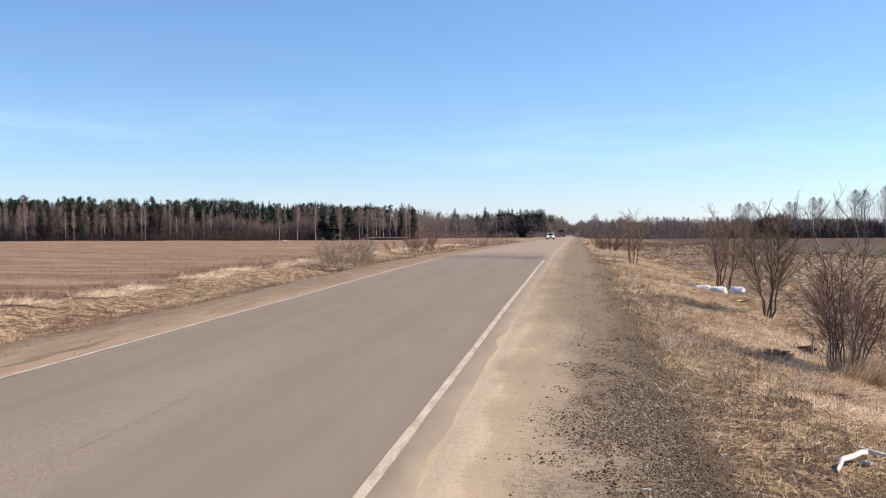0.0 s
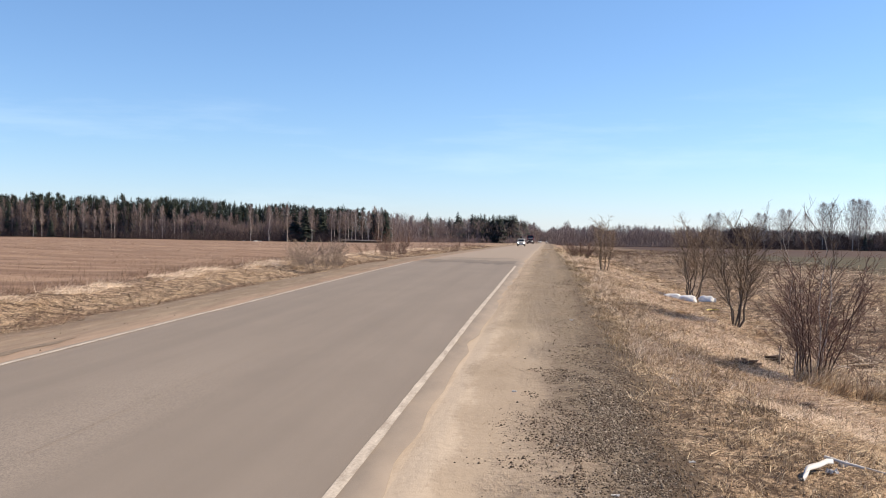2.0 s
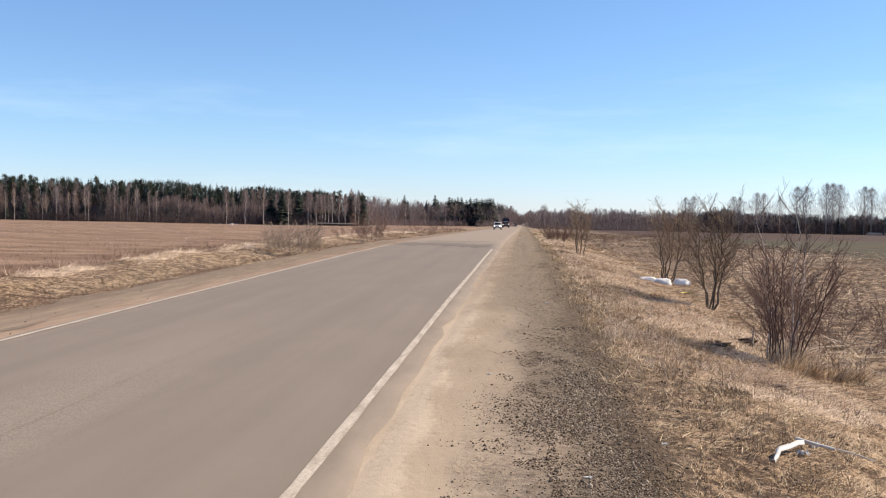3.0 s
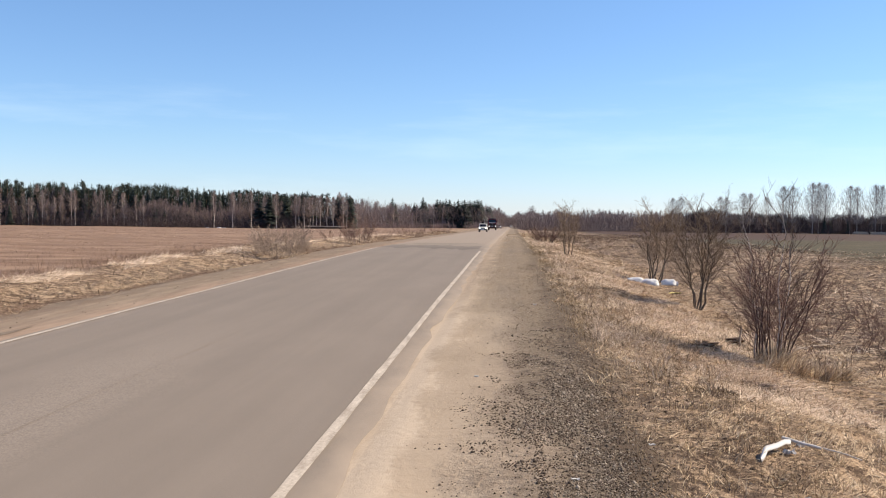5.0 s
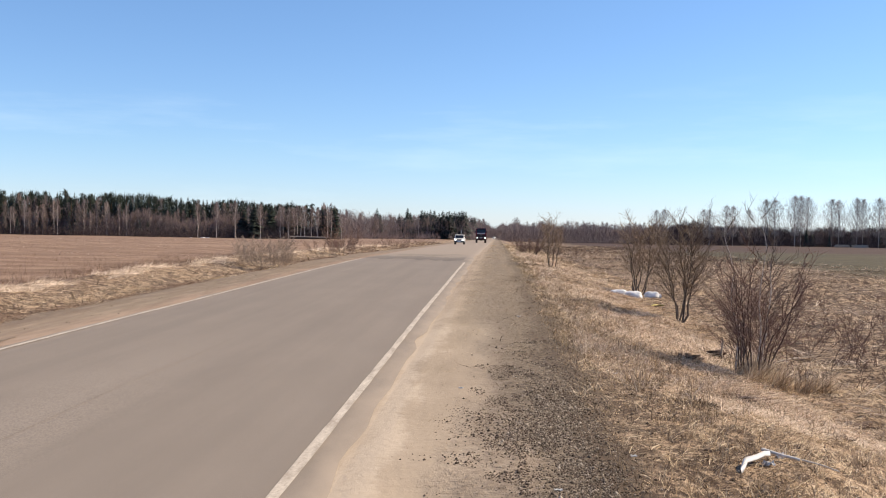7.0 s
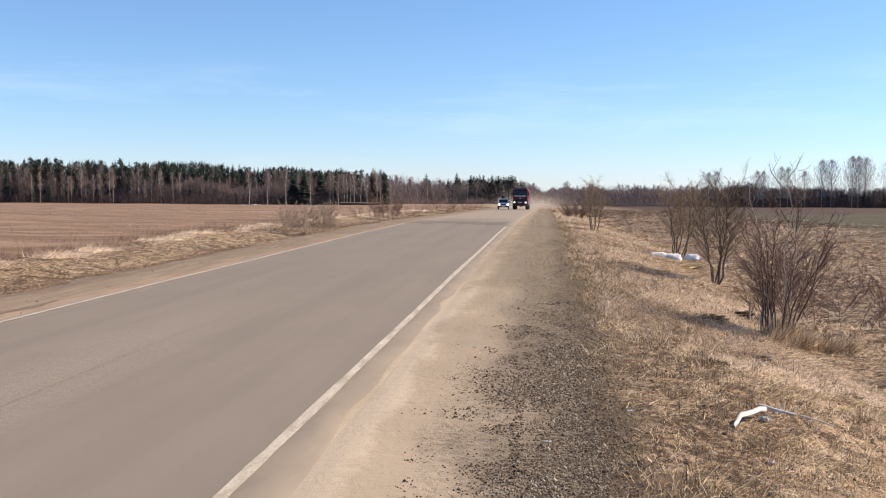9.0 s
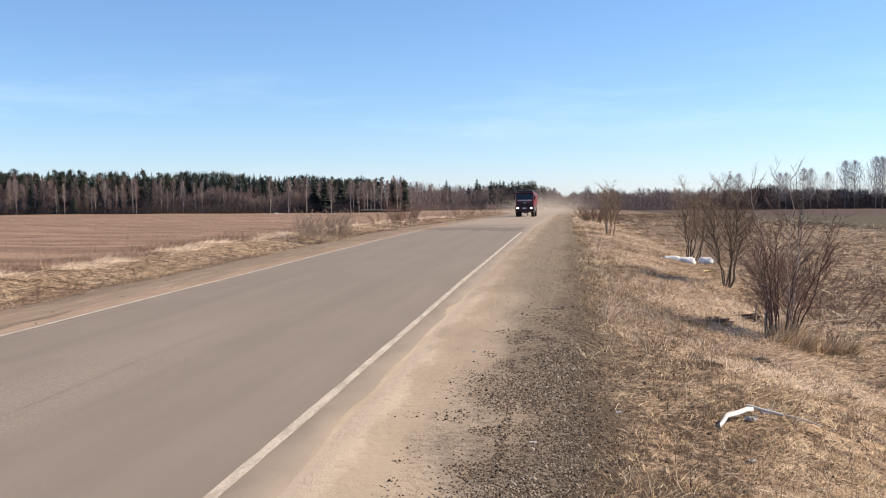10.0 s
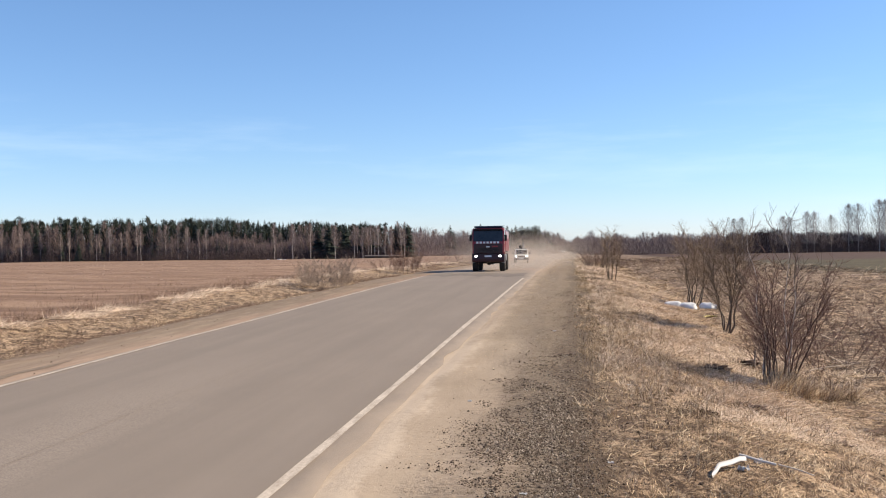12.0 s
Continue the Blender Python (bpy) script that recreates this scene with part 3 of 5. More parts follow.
def bare_meshes(seed, h=14.0, spread=2.0, trunk=.13, twigs=520, low=.3, fine=.045):
    """A leafless broadleaf: bent trunk, upswept limbs and a haze of twigs."""
    r = random.Random(seed)
    rr = np.random.default_rng(seed)
    tr = Twigs()
    pts = [Vector((0, 0, -.3))]
    n = 7
    for i in range(1, n + 1):
        pts.append(Vector((r.uniform(-.12, .12) * i * .5, r.uniform(-.12, .12) * i * .5, h * i / n * .97)))
    tr.tube(pts, [trunk * (1 - .88 * i / n) for i in range(n + 1)], 5)
    starts, ends = [], []
    limbs = 17
    for i in range(limbs):
        u = low + (.95 - low) * (i + r.random()) / limbs
        k = u * n
        p = pts[int(k)].lerp(pts[min(int(k) + 1, n)], k % 1)
        a = r.uniform(0, 6.283)
        L = spread * (1.1 - .7 * u) * r.uniform(.6, 1.1)
        e = p + Vector((math.cos(a) * L, math.sin(a) * L, min(L * r.uniform(1.2, 2.4), h * 1.0 - p.z)))
        m = p.lerp(e, .5) + Vector((math.cos(a) * .12 * L, math.sin(a) * .12 * L, -.08 * L))
        tr.tube([p, m, e], [trunk * .33, trunk * .2, .012], 3)
    for q in range(twigs):
        u = low + (1 - low) * r.random() ** 1.1
        env = spread * math.sin(math.pi * (.12 + .86 * (u - low) / (1 - low))) ** .9
        a, rad = r.uniform(0, 6.283), env * r.random() ** .75 * (.8 + .4 * math.sin(a * 3 + seed) * math.sin(u * 9 + seed))
        s0 = Vector((math.cos(a) * rad, math.sin(a) * rad, u * h * .95))
        ln = r.uniform(.5, 1.3) * (.35 + .05 * h)
        w = Vector((r.gauss(0, .22) + .28 * math.cos(a), r.gauss(0, .22) + .28 * math.sin(a), r.uniform(.5, 1.1))).normalized() * min(ln, h * 1.02 - s0.z + .3)
        starts.append(tuple(s0))
        ends.append(tuple(s0 + w))
    v, f = slivers(np.array(starts), np.array(ends), rr.uniform(fine * .6, fine * 1.5, len(starts)), .5)
    return tr.mesh("trunk"), mesh_of("crown", v, f)


KINDS = {
    "spruce_tree": ([spruce_meshes(s, 15, w, lo) for s, w, lo in ((1, 3.0, .05), (2, 2.6, .1), (3, 3.3, .04), (4, 2.8, .18))], M_PINEBARK, M_SPRUCE, 15.0,
                    "dark green spruce in the forest edge", "spruce needles"),
    "pine_tree": ([pine_meshes(s, 15, w, lo) for s, w, lo in ((11, 1.6, .5), (12, 1.9, .42), (13, 1.4, .56), (14, 1.8, .35))], M_PINEBARK, M_PINE, 15.0,
                  "dark green pine in the forest edge", "pine needles"),
    "birch_tree": ([bare_meshes(s, 14, 2.0, .15, 420, .4, .075) for s in (21, 22, 23, 24)], M_BIRCH, M_TWIGFAR, 14.0, "leafless white-barked birch at the field edge", "bare twigs"),
    "bare_tree": ([bare_meshes(s, 12, 2.3, .1, 430, .2, .08) for s in (31, 32, 33, 34, 35)], M_BARK, M_TWIGFAR, 12.0, "leafless grey-brown tree in the forest edge", "bare twigs"),
    "tall_birch": ([bare_meshes(s, 20, 6.4, .2, 2800, .22, .044) for s in (41, 42, 43)], M_BIRCH, M_TWIGSKY, 20.0, "tall leafless birch with a fine rounded crown", "bare twigs"),
}
MODELS = {}
SKY_U = [-.75, -.628, -.5, -.371, -.283, -.19, -.165, -.15, -.124, -.065, -.035, -.012, -.0065, .003, .02, .035, .093, .15, .21, .6]
SKY_E = [.0295, .0293, .0283, .0253, .0198, .0165, .0135, .0075, .0052, .0046, .0044, .0015, -.001, -.0042, .0, .003, .005, .0046, .002, .002]


JOINED = {}


def plant(kind, x, y, height, i, joined=False, wide=1.0):
    if -10 < x - float(bend(y)) < 4:
        return
    if joined:
        JOINED.setdefault((kind, i % len(KINDS[kind][0])), []).append((x, y, gz(x, y) - .05, (i * 137.5) % 360, height / KINDS[kind][3]))
        return
    models, mt, mc, h0, label, lab2 = KINDS[kind]
    k = i % len(models)
    z = gz(x, y)
    turn = (i * 137.5) % 360
    m = pose(x, y, z - .05, 0, 0, turn) @ Matrix.Diagonal((wide * height / h0, wide * height / h0, height / h0, 1))
    if (kind, k) not in MODELS:
        ob = thing(kind, label, kind.split("_")[-1] if kind != "tall_birch" else "birch", "forest trees")
        part("trunk", models[k][0], mt, ob)
        part("crown", models[k][1], mc, ob)
        ob.matrix_basis = m
        MODELS[kind, k] = ob
        return ob
    ob = copy_thing(MODELS[kind, k], Matrix())
    ob.matrix_basis = m
    return ob


def build_joined():
    """The deeper rows of the wood, where single trees cannot be told apart."""
    for (kind, k), rows_ in JOINED.items():
        for which in (0, 1):
            me = KINDS[kind][0][k][which]
            v = np.empty(len(me.vertices) * 3, np.float32)
            me.vertices.foreach_get("co", v)
            v = v.reshape(-1, 3)
            n = len(me.polygons[0].vertices)
            f = np.empty(len(me.loops), np.int32)
            me.loops.foreach_get("vertex_index", f)
            f = f.reshape(-1, n)
            vs, fs = [], []
            for x, y, z, turn, s in rows_:
                c, q = math.cos(radians(turn)) * s, math.sin(radians(turn)) * s
                fs.append(f + sum(len(a) for a in vs))
                vs.append(np.stack([v[:, 0] * c - v[:, 1] * q + x, v[:, 0] * q + v[:, 1] * c + y, v[:, 2] * s + z], 1))
            out = mesh_of("far_wood", np.concatenate(vs), np.concatenate(fs))
            out.materials.append(KINDS[kind][1 + which])
            tagged(new("far_wood", out), ("trunks" if which == 0 else "crowns") + " of the deeper " + kind.replace("_", " ") + " rows in the wood", "woodland", kind="stuff")


def top(x, y):
    """How tall the forest grows at a place: highest at the far end of the field, lower towards the road."""
    return 2.2 + y * float(np.interp(x / y, SKY_U, SKY_E)) - gz(x, y)


def build_forest():
    r = random.Random(5)
    i = 0
    # the wood beyond the field: conifers behind, leafless trees before them
    for row in range(5):
        x = -265.0
        while x < -58:
            x += r.uniform(1.7, 2.9) if row >= 2 else r.uniform(2.3, 4.2)
            y = 335 + row * 5.0 + r.uniform(-3, 3) + 5 * math.sin(x / 23)
            u = x / y
            i += 1
            H = top(x, y) * (r.uniform(.86, 1.0) if row < 4 else r.uniform(.92, 1.03))
            if row >= 2:
                some = ("spruce_tree", "spruce_tree", "pine_tree") * 2 + ("bare_tree",) if u < -.3 else ("spruce_tree", "bare_tree", "bare_tree", "pine_tree")
                kind = r.choice(some)
                plant(kind, x, y, H * (1.0 if kind != "bare_tree" else .93), i, True)
            else:
                kind = r.choice(("bare_tree", "birch_tree", "birch_tree", "bare_tree")) if r.random() < .68 else "spruce_tree"
                low = .68 + .26 * float(lattice(x / 15, 0, 95))
                plant(kind, x, y, H * (r.uniform(.75, 1.05) * low if kind != "spruce_tree" else r.uniform(.25, .6)), i, row == 1, 1.5 if kind == "spruce_tree" else .85)
    # white trunks standing free at the corner of the field
    for u in (-.222, -.219, -.213, -.207, -.204, -.2, -.196, -.189, -.182, -.243, -.27, -.31, -.172, -.168, -.157, -.29):
        i += 1
        y = 326 + r.uniform(-4, 4)
        plant("birch_tree", u * y, y, top(u * y, y) * r.uniform(.86, .99), i)
    for u, k in ((-.178, .98), (-.174, 1.0), (-.168, 1.06), (-.205, 1.0), (-.215, 1.02), (-.232, 1.0), (-.25, 1.02), (-.262, 1.0), (-.165, 1.08), (-.121, 1.35), (-.118, 1.1), (-.098, 1.15), (-.089, 1.4), (-.086, 1.2)):
        i += 1
        y = 338 + r.uniform(-6, 6) if u < -.15 else 425
        plant("spruce_tree", u * y, y, top(u * y, y) * k, i, wide=1.7)
    # the wood that closes in on the road
    for n in range(190):
        u = r.uniform(-.18, -.006)
        y = r.uniform(400, 560) + 260 * max(0, u + .06) / .06
        i += 1
        kind = "birch_tree" if r.random() < .3 else "bare_tree"
        plant(kind, u * y, y, top(u * y, y) * r.uniform(.5, 1.12), i, n % 3 > 0)
    for u in (-.074, -.071, -.068, -.065, -.061, -.056, -.052, -.048, -.0455, -.043, -.04, -.0375, -.035, -.0325, -.0305, -.028, -.0225, -.0195, -.016):
        i += 1
        y = (412 if u < -.026 else 470) + r.uniform(-8, 8)
        plant("spruce_tree", u * y, y, 2.2 + y * (.0128 if u < -.026 else .0058) * r.uniform(.74, 1.06) - gz(u * y, y), i, wide=2.1)
    # right of the road: low leafless wood, then a dark belt with tall birches
    for n in range(150):
        u = r.uniform(.010, .19)
        y = r.uniform(430, 520) + 160 * max(0, .03 - u) / .03
        i += 1
        plant("birch_tree" if r.random() < .12 else "bare_tree", u * y, y, top(u * y, y) * r.uniform(.35, .95), i, n % 3 > 0)
    for n in range(340):
        u = .16 + .4 * r.random()
        y = r.uniform(392, 440)
        i += 1
        plant(r.choice(("bare_tree",) * 11 + ("spruce_tree",)), u * y, y, top(u * y, y) * r.uniform(.66, .92), i, n % 6 > 0)
    for u, e in ((.168, .0155), (.176, .0165), (.216, .0172), (.222, .0165), (.239, .0215), (.246, .021), (.262, .0175), (.279, .0285), (.288, .029), (.308, .0325), (.314, .0322), (.321, .0315),
                 (.345, .0295), (.352, .0285), (.37, .031), (.376, .030), (.392, .0315), (.402, .031), (.42, .029), (.44, .031), (.455, .03), (.48, .031)):
        i += 1
        y = 396 + r.uniform(-5, 5)
        plant("tall_birch", u * y, y, 2.2 + y * e - gz(u * y, y), i)


def build_brush():
    """Undergrowth along the forest edges: nobody could count it."""
    def belt(name, n, ua, ub, ya, yb, hgt, material, label):
        c = n // 70
        cu, cy = rng.uniform(ua, ub, c), rng.uniform(ya, yb, c)
        ch, cr = hgt * rng.uniform(.45, 1.1, c), rng.uniform(1.2, 3.2, c)
        pick = rng.integers(0, c, n)
        rad, a, lev = np.sqrt(rng.random(n)), rng.uniform(0, 6.283, n), rng.random(n)
        x = cu[pick] * cy[pick] + np.cos(a) * rad * cr[pick]
        y = cy[pick] + np.sin(a) * rad * cr[pick]
        z = ground_z(x, y) + lev * ch[pick] * np.sqrt(1 - .8 * rad * rad)
        s = np.stack([x, y, z - .15], 1)
        L = rng.uniform(.5, 1.5, n)
        e = s + np.stack([np.cos(a) * .3 * L + rng.normal(0, .25, n), np.sin(a) * .3 * L + rng.normal(0, .25, n), L * rng.uniform(.3, 1, n)], 1)
        me = mesh_of(name, *slivers(s, e, rng.uniform(.05, .13, n), .3))
        me.materials.append(material)
        tagged(new(name, me), label, "undergrowth", kind="stuff")
    belt("undergrowth", 72000, -.8, -.17, 326, 346, 5.0, M_SHADEBRUSH, "dense leafless undergrowth along the forest edge, darkened for shade")
    belt("undergrowth", 26000, -.18, -.008, 385, 470, 3.4, M_TWIGFAR, "grey-brown leafless undergrowth near the road")
    belt("undergrowth", 30000, .008, .2, 400, 440, 3.0, M_TWIGHAZE, "grey-brown leafless undergrowth beside the road, paled for distance haze")
    belt("undergrowth", 80000, .15, .6, 388, 420, 5.8, M_SHADEBRUSH, "dark leafless thicket along the far field")


def build_thicket():
    """Fine crowns of the many young trees that fill the woods."""
    def fill(n, ua, ub, ya, yb, share, material, label, w=.09, vary=1.0):
        u, y = rng.uniform(ua, ub, n), rng.uniform(ya, yb, n)
        x = u * y
        off = x - bend(y)
        clear = (off < -9) | (off > 4) | (y > 700)
        u, x, y = u[clear], x[clear], y[clear]
        n = len(x)
        g = ground_z(x, y)
        tall = (2.2 + y * np.interp(u, SKY_U, SKY_E) - g) * share * (1 - vary + vary * (.55 + .75 * lattice(x / 5.5, y / 30, 71)) * (.8 + .4 * lattice(x / 1.7, y / 3, 72)))
        s = np.stack([x, y, g + tall * rng.random(n) ** .8], 1)
        L = rng.uniform(.8, 2.4, n)
        e = s + np.stack([rng.normal(0, .22, n) * L, rng.normal(0, .2, n) * L, L], 1)
        me = mesh_of("thicket", *slivers(s, e, rng.uniform(w * .5, w * 1.4, n), .4))
        me.materials.append(material)
        tagged(new("thicket", me), label, "woodland", kind="stuff")
    fill(52000, -.8, -.165, 340, 350, .42, M_TWIGFAR, "grey-brown leafless young trees filling the wood")
    fill(50000, -.18, -.004, 400, 520, .78, M_TWIGHAZE, "leafless young trees along the road wood")
    fill(46000, -.8, -.2, 357, 366, .84, M_SPRUCE, "dark conifers deep in the wood", .24, .3)
    fill(26000, -.03, .03, 730, 800, .92, M_TWIGHAZE, "leafless wood closing the view at the end of the road", .16)
    fill(56000, .008, .2, 420, 480, .62, M_TWIGHAZE, "leafless young trees filling the low wood")
    fill(60000, .16, .6, 405, 430, .86, M_SHADEBRUSH, "dark leafless young trees in the far belt", .16)


# ---- shrubs near the road ----
def shrub(name, label, x, y, stems, height, spread, seed, stem_r=.028, branch=7, twig=5, mat=None, low=.15, fan=1.0, droop=0.0, category="shrub", heights=None, lean=(0, 0), crook=.03):
    r = random.Random(seed)
    ob = thing(name, label, category, "roadside shrubs", (x, y, gz(x, y)))
    fine = Twigs()
    for s in range(stems):
        a = 6.283 * (s + r.uniform(-.9, .9)) / stems
        H = height * (heights[s] if heights else r.uniform(.7, 1.0))
        out = spread * r.uniform(.2, 1.05)
        base = Vector((math.cos(a) * .12 * fan * (1 + r.random()), math.sin(a) * .12 * fan * (1 + r.random()), -.08))
        n = 9
        pts, sway = [base], Vector((0, 0, 0))
        for i in range(1, n + 1):
            t = i / n
            sway += Vector((r.gauss(0, crook), r.gauss(0, crook), 0)) * H
            pts.append(base + Vector((math.cos(a) * out * t ** 1.1 + lean[0] * t, math.sin(a) * out * t ** 1.1 + lean[1] * t, H * t - droop * t * t)) + sway * .5)
        stem = Twigs()
        rad = stem_r * r.uniform(.7, 1.15)
        stem.tube(pts, [rad * (1 - .85 * i / n) for i in range(n + 1)], 6)
        part("stem", stem.mesh("stem"), mat[0], ob)
        for b in range(branch):
            u = low + (.97 - low) * (b + r.random()) / branch
            k = u * n
            p = pts[int(k)].lerp(pts[min(int(k) + 1, n)], k % 1)
            ba = a + r.gauss(0, 1.3)
            L = height * r.uniform(.16, .36) * (1.2 - .6 * u)
            way = Vector((math.cos(ba) * .75, math.sin(ba) * .75, r.uniform(.45, 1.1))).normalized()
            q = [p]
            for j in range(1, 5):
                q.append(q[-1] + (way + Vector((r.gauss(0, .16), r.gauss(0, .16), r.gauss(0, .12) + .06 * j))).normalized() * L / 4)
            fine.tube(q, [rad * .4 * (1 - .8 * j / 4) + .0015 for j in range(5)], 3)
            for w in range(twig):
                tt = r.uniform(.25, 4 - .01)
                p2 = q[int(tt)].lerp(q[int(tt) + 1], tt % 1)
                l2 = L * r.uniform(.25, .6)
                d2 = (way + Vector((r.gauss(0, .55), r.gauss(0, .55), r.gauss(.15, .35)))).normalized()
                e2 = p2 + d2 * l2
                fine.tube([p2, e2], [.004, .0017], 3)
                for x2 in range(2):
                    d3 = (d2 + Vector((r.gauss(0, .6), r.gauss(0, .6), r.gauss(.1, .4)))).normalized()
                    s3 = p2.lerp(e2, r.uniform(.3, .9))
                    fine.tube([s3, s3 + d3 * l2 * .5], [.0034, .0018], 3)
    part("crown", fine.mesh("crown"), mat[1], ob, "fine leafless twigs")
    return ob


def build_shrubs():
    shrub("alder_shrub", "dense leafless brown shrub with many stems on the verge", 6.62, 18.6, 15, 2.25, .85, 5, .018, 12, 6, (M_STEM, M_TWIGRED), .22, 1.1, heights=[1, .65, .95, .6, 1.05, .8, .95, .65, 1, .75, 1.1, .9, .7, .85, 1])
    shrub("birch_sapling", "thin pale leafless birch sapling inside the shrub", 6.6, 18.9, 3, 3.25, .2, 8, .02, 10, 4, (M_BIRCH, M_TWIG), .3, 1.3, heights=[1, .93, .8])
    shrub("willow_shrub", "leafless shrub with forked trunks and yellowish twigs", 7.36, 29.7, 6, 3.4, .75, 14, .033, 19, 9, (M_BARK, M_TWIGYEL), .26, .45, crook=.05)
    shrub("willow_shrub", "leafless shrub with upright stems beside white sacks", 7.95, 42.2, 8, 3.3, .75, 19, .034, 18, 9, (M_BARK, M_TWIGYEL), .25, 1.0, crook=.045)
    shrub("willow_shrub", "small leafless shrub at the foot of the verge", 4.88, 55, 6, 2.85, .55, 26, .026, 18, 9, (M_BARK, M_TWIGYEL), .25, 1.3, crook=.028)
    shrub("low_shrub", "low dark leafless bush beside the verge", 4.9, 92, 22, 1.7, 1.3, 27, .03, 12, 9, (M_BARK, M_TWIGRED), .12, 3.0)
    shrub("low_shrub", "low rounded grey leafless bush beside the road", -9.4, 46.0, 42, 1.55, .5, 33, .006, 10, 9, (M_TWIGPALE, M_TWIGPALE), .08, 5.2)
    shrub("low_shrub", "upright reddish leafless bush beside the road", -9.3, 68.5, 20, 2.0, .7, 37, .016, 10, 8, (M_TWIGPALE, M_TWIGRED), .12, 3.4)
    for x, y, n, h, seed in ((8.4, 21.2, 9, 1.3, 40), (9.3, 22.8, 9, 1.25, 41), (8.9, 24.6, 8, 1.1, 42), (11.2, 24.5, 9, 1.2, 43), (12.6, 29, 9, 1.4, 47), (10.2, 31, 8, 1.1, 48), (9.0, 19.0, 6, .9, 49), (13.8, 26, 9, 1.0, 50)):
        shrub("low_shrub", "thin reddish scrub on the rough field", x, y, n + 4, h * .85, .8, seed, .006, 7, 5, (M_STEM, M_TWIGRED), .12, 6.0)
    for x, y, h, seed in ((15.8, 95, .55, 71), (17.6, 97, .5, 72), (20.3, 101, .6, 73), (13.6, 88, .35, 74), (24.5, 99, .4, 75)):
        shrub("brush_heap", "low heap of dark cut branches on the rough field", x, y, 22, h, 1.5, seed, .02, 7, 5, (M_STEM, M_TWIG), .1, 7.0, category="brush heap")
    for x, y, h, seed in ((-10.6, 86, 1.0, 53), (-9.3, 104, 1.2, 59), (-12.5, 78, .8, 60), (-11, 122, 1.3, 61), (5.6, 120, 1.4, 62), (7.4, 140, 1.5, 63), (12, 112, 1.0, 64), (-9.6, 150, 1.4, 65), (17, 125, .9, 66), (24, 135, .9, 67)):
        shrub("low_shrub", "low brown scrub beside the road verge", x, y, 18, h, 1.2, seed, .01, 6, 6, (M_STEM, M_TWIGRED), .1, 6.0)


# ---- grass, weeds, stones ----
def blades(name, x, y, length, width, flat, material, label, category="dry grass", lift=0.0, way=None, spread=.28, simple=False):
    n = len(x)
    z = ground_z(x, y) + lift
    a = rng.uniform(0, 6.283, n) if way is None else way + rng.normal(0, .7, n)
    up = np.clip(rng.normal(1 - flat, spread, n), .03, 1)
    s = np.stack([x, y, z - .012], 1)
    d = np.stack([np.cos(a) * np.sqrt(1 - up * up), np.sin(a) * np.sqrt(1 - up * up), up], 1) * length[:, None]
    mid = s + d * .55 + np.array([0, 0, .1]) * length[:, None]
    side = np.cross(d, np.array([0, 0, 1.0])) + rng.normal(0, .3, (n, 3)) * length[:, None]
    side = side / (np.linalg.norm(side, axis=1, keepdims=True) + 1e-9) * (width / 2)[:, None]
    if simple:
        me = mesh_of(name, np.stack([s - side, s + side, s + d + np.array([0, 0, .04]) * length[:, None]], 1).reshape(-1, 3), np.arange(3 * n).reshape(n, 3))
        me.materials.append(material)
        return tagged(new(name, me), label, category, kind="stuff")
    v = np.stack([s - side, s + side, mid + side * .8, mid - side * .8, s + d], 1).reshape(-1, 3)
    b = np.arange(n)[:, None] * 5
    f = np.concatenate([b + [[0, 1, 2]], b + [[0, 2, 3]], b + [[3, 2, 4]]], 1).reshape(-1, 3)
    me = mesh_of(name, v, f)
    me.materials.append(material)
    return tagged(new(name, me), label, category, kind="stuff")


def spread_y(n, a, b):
    """More of them near the camera's end of the stretch."""
    return a * (b / a) ** rng.uniform(0, 1, n)


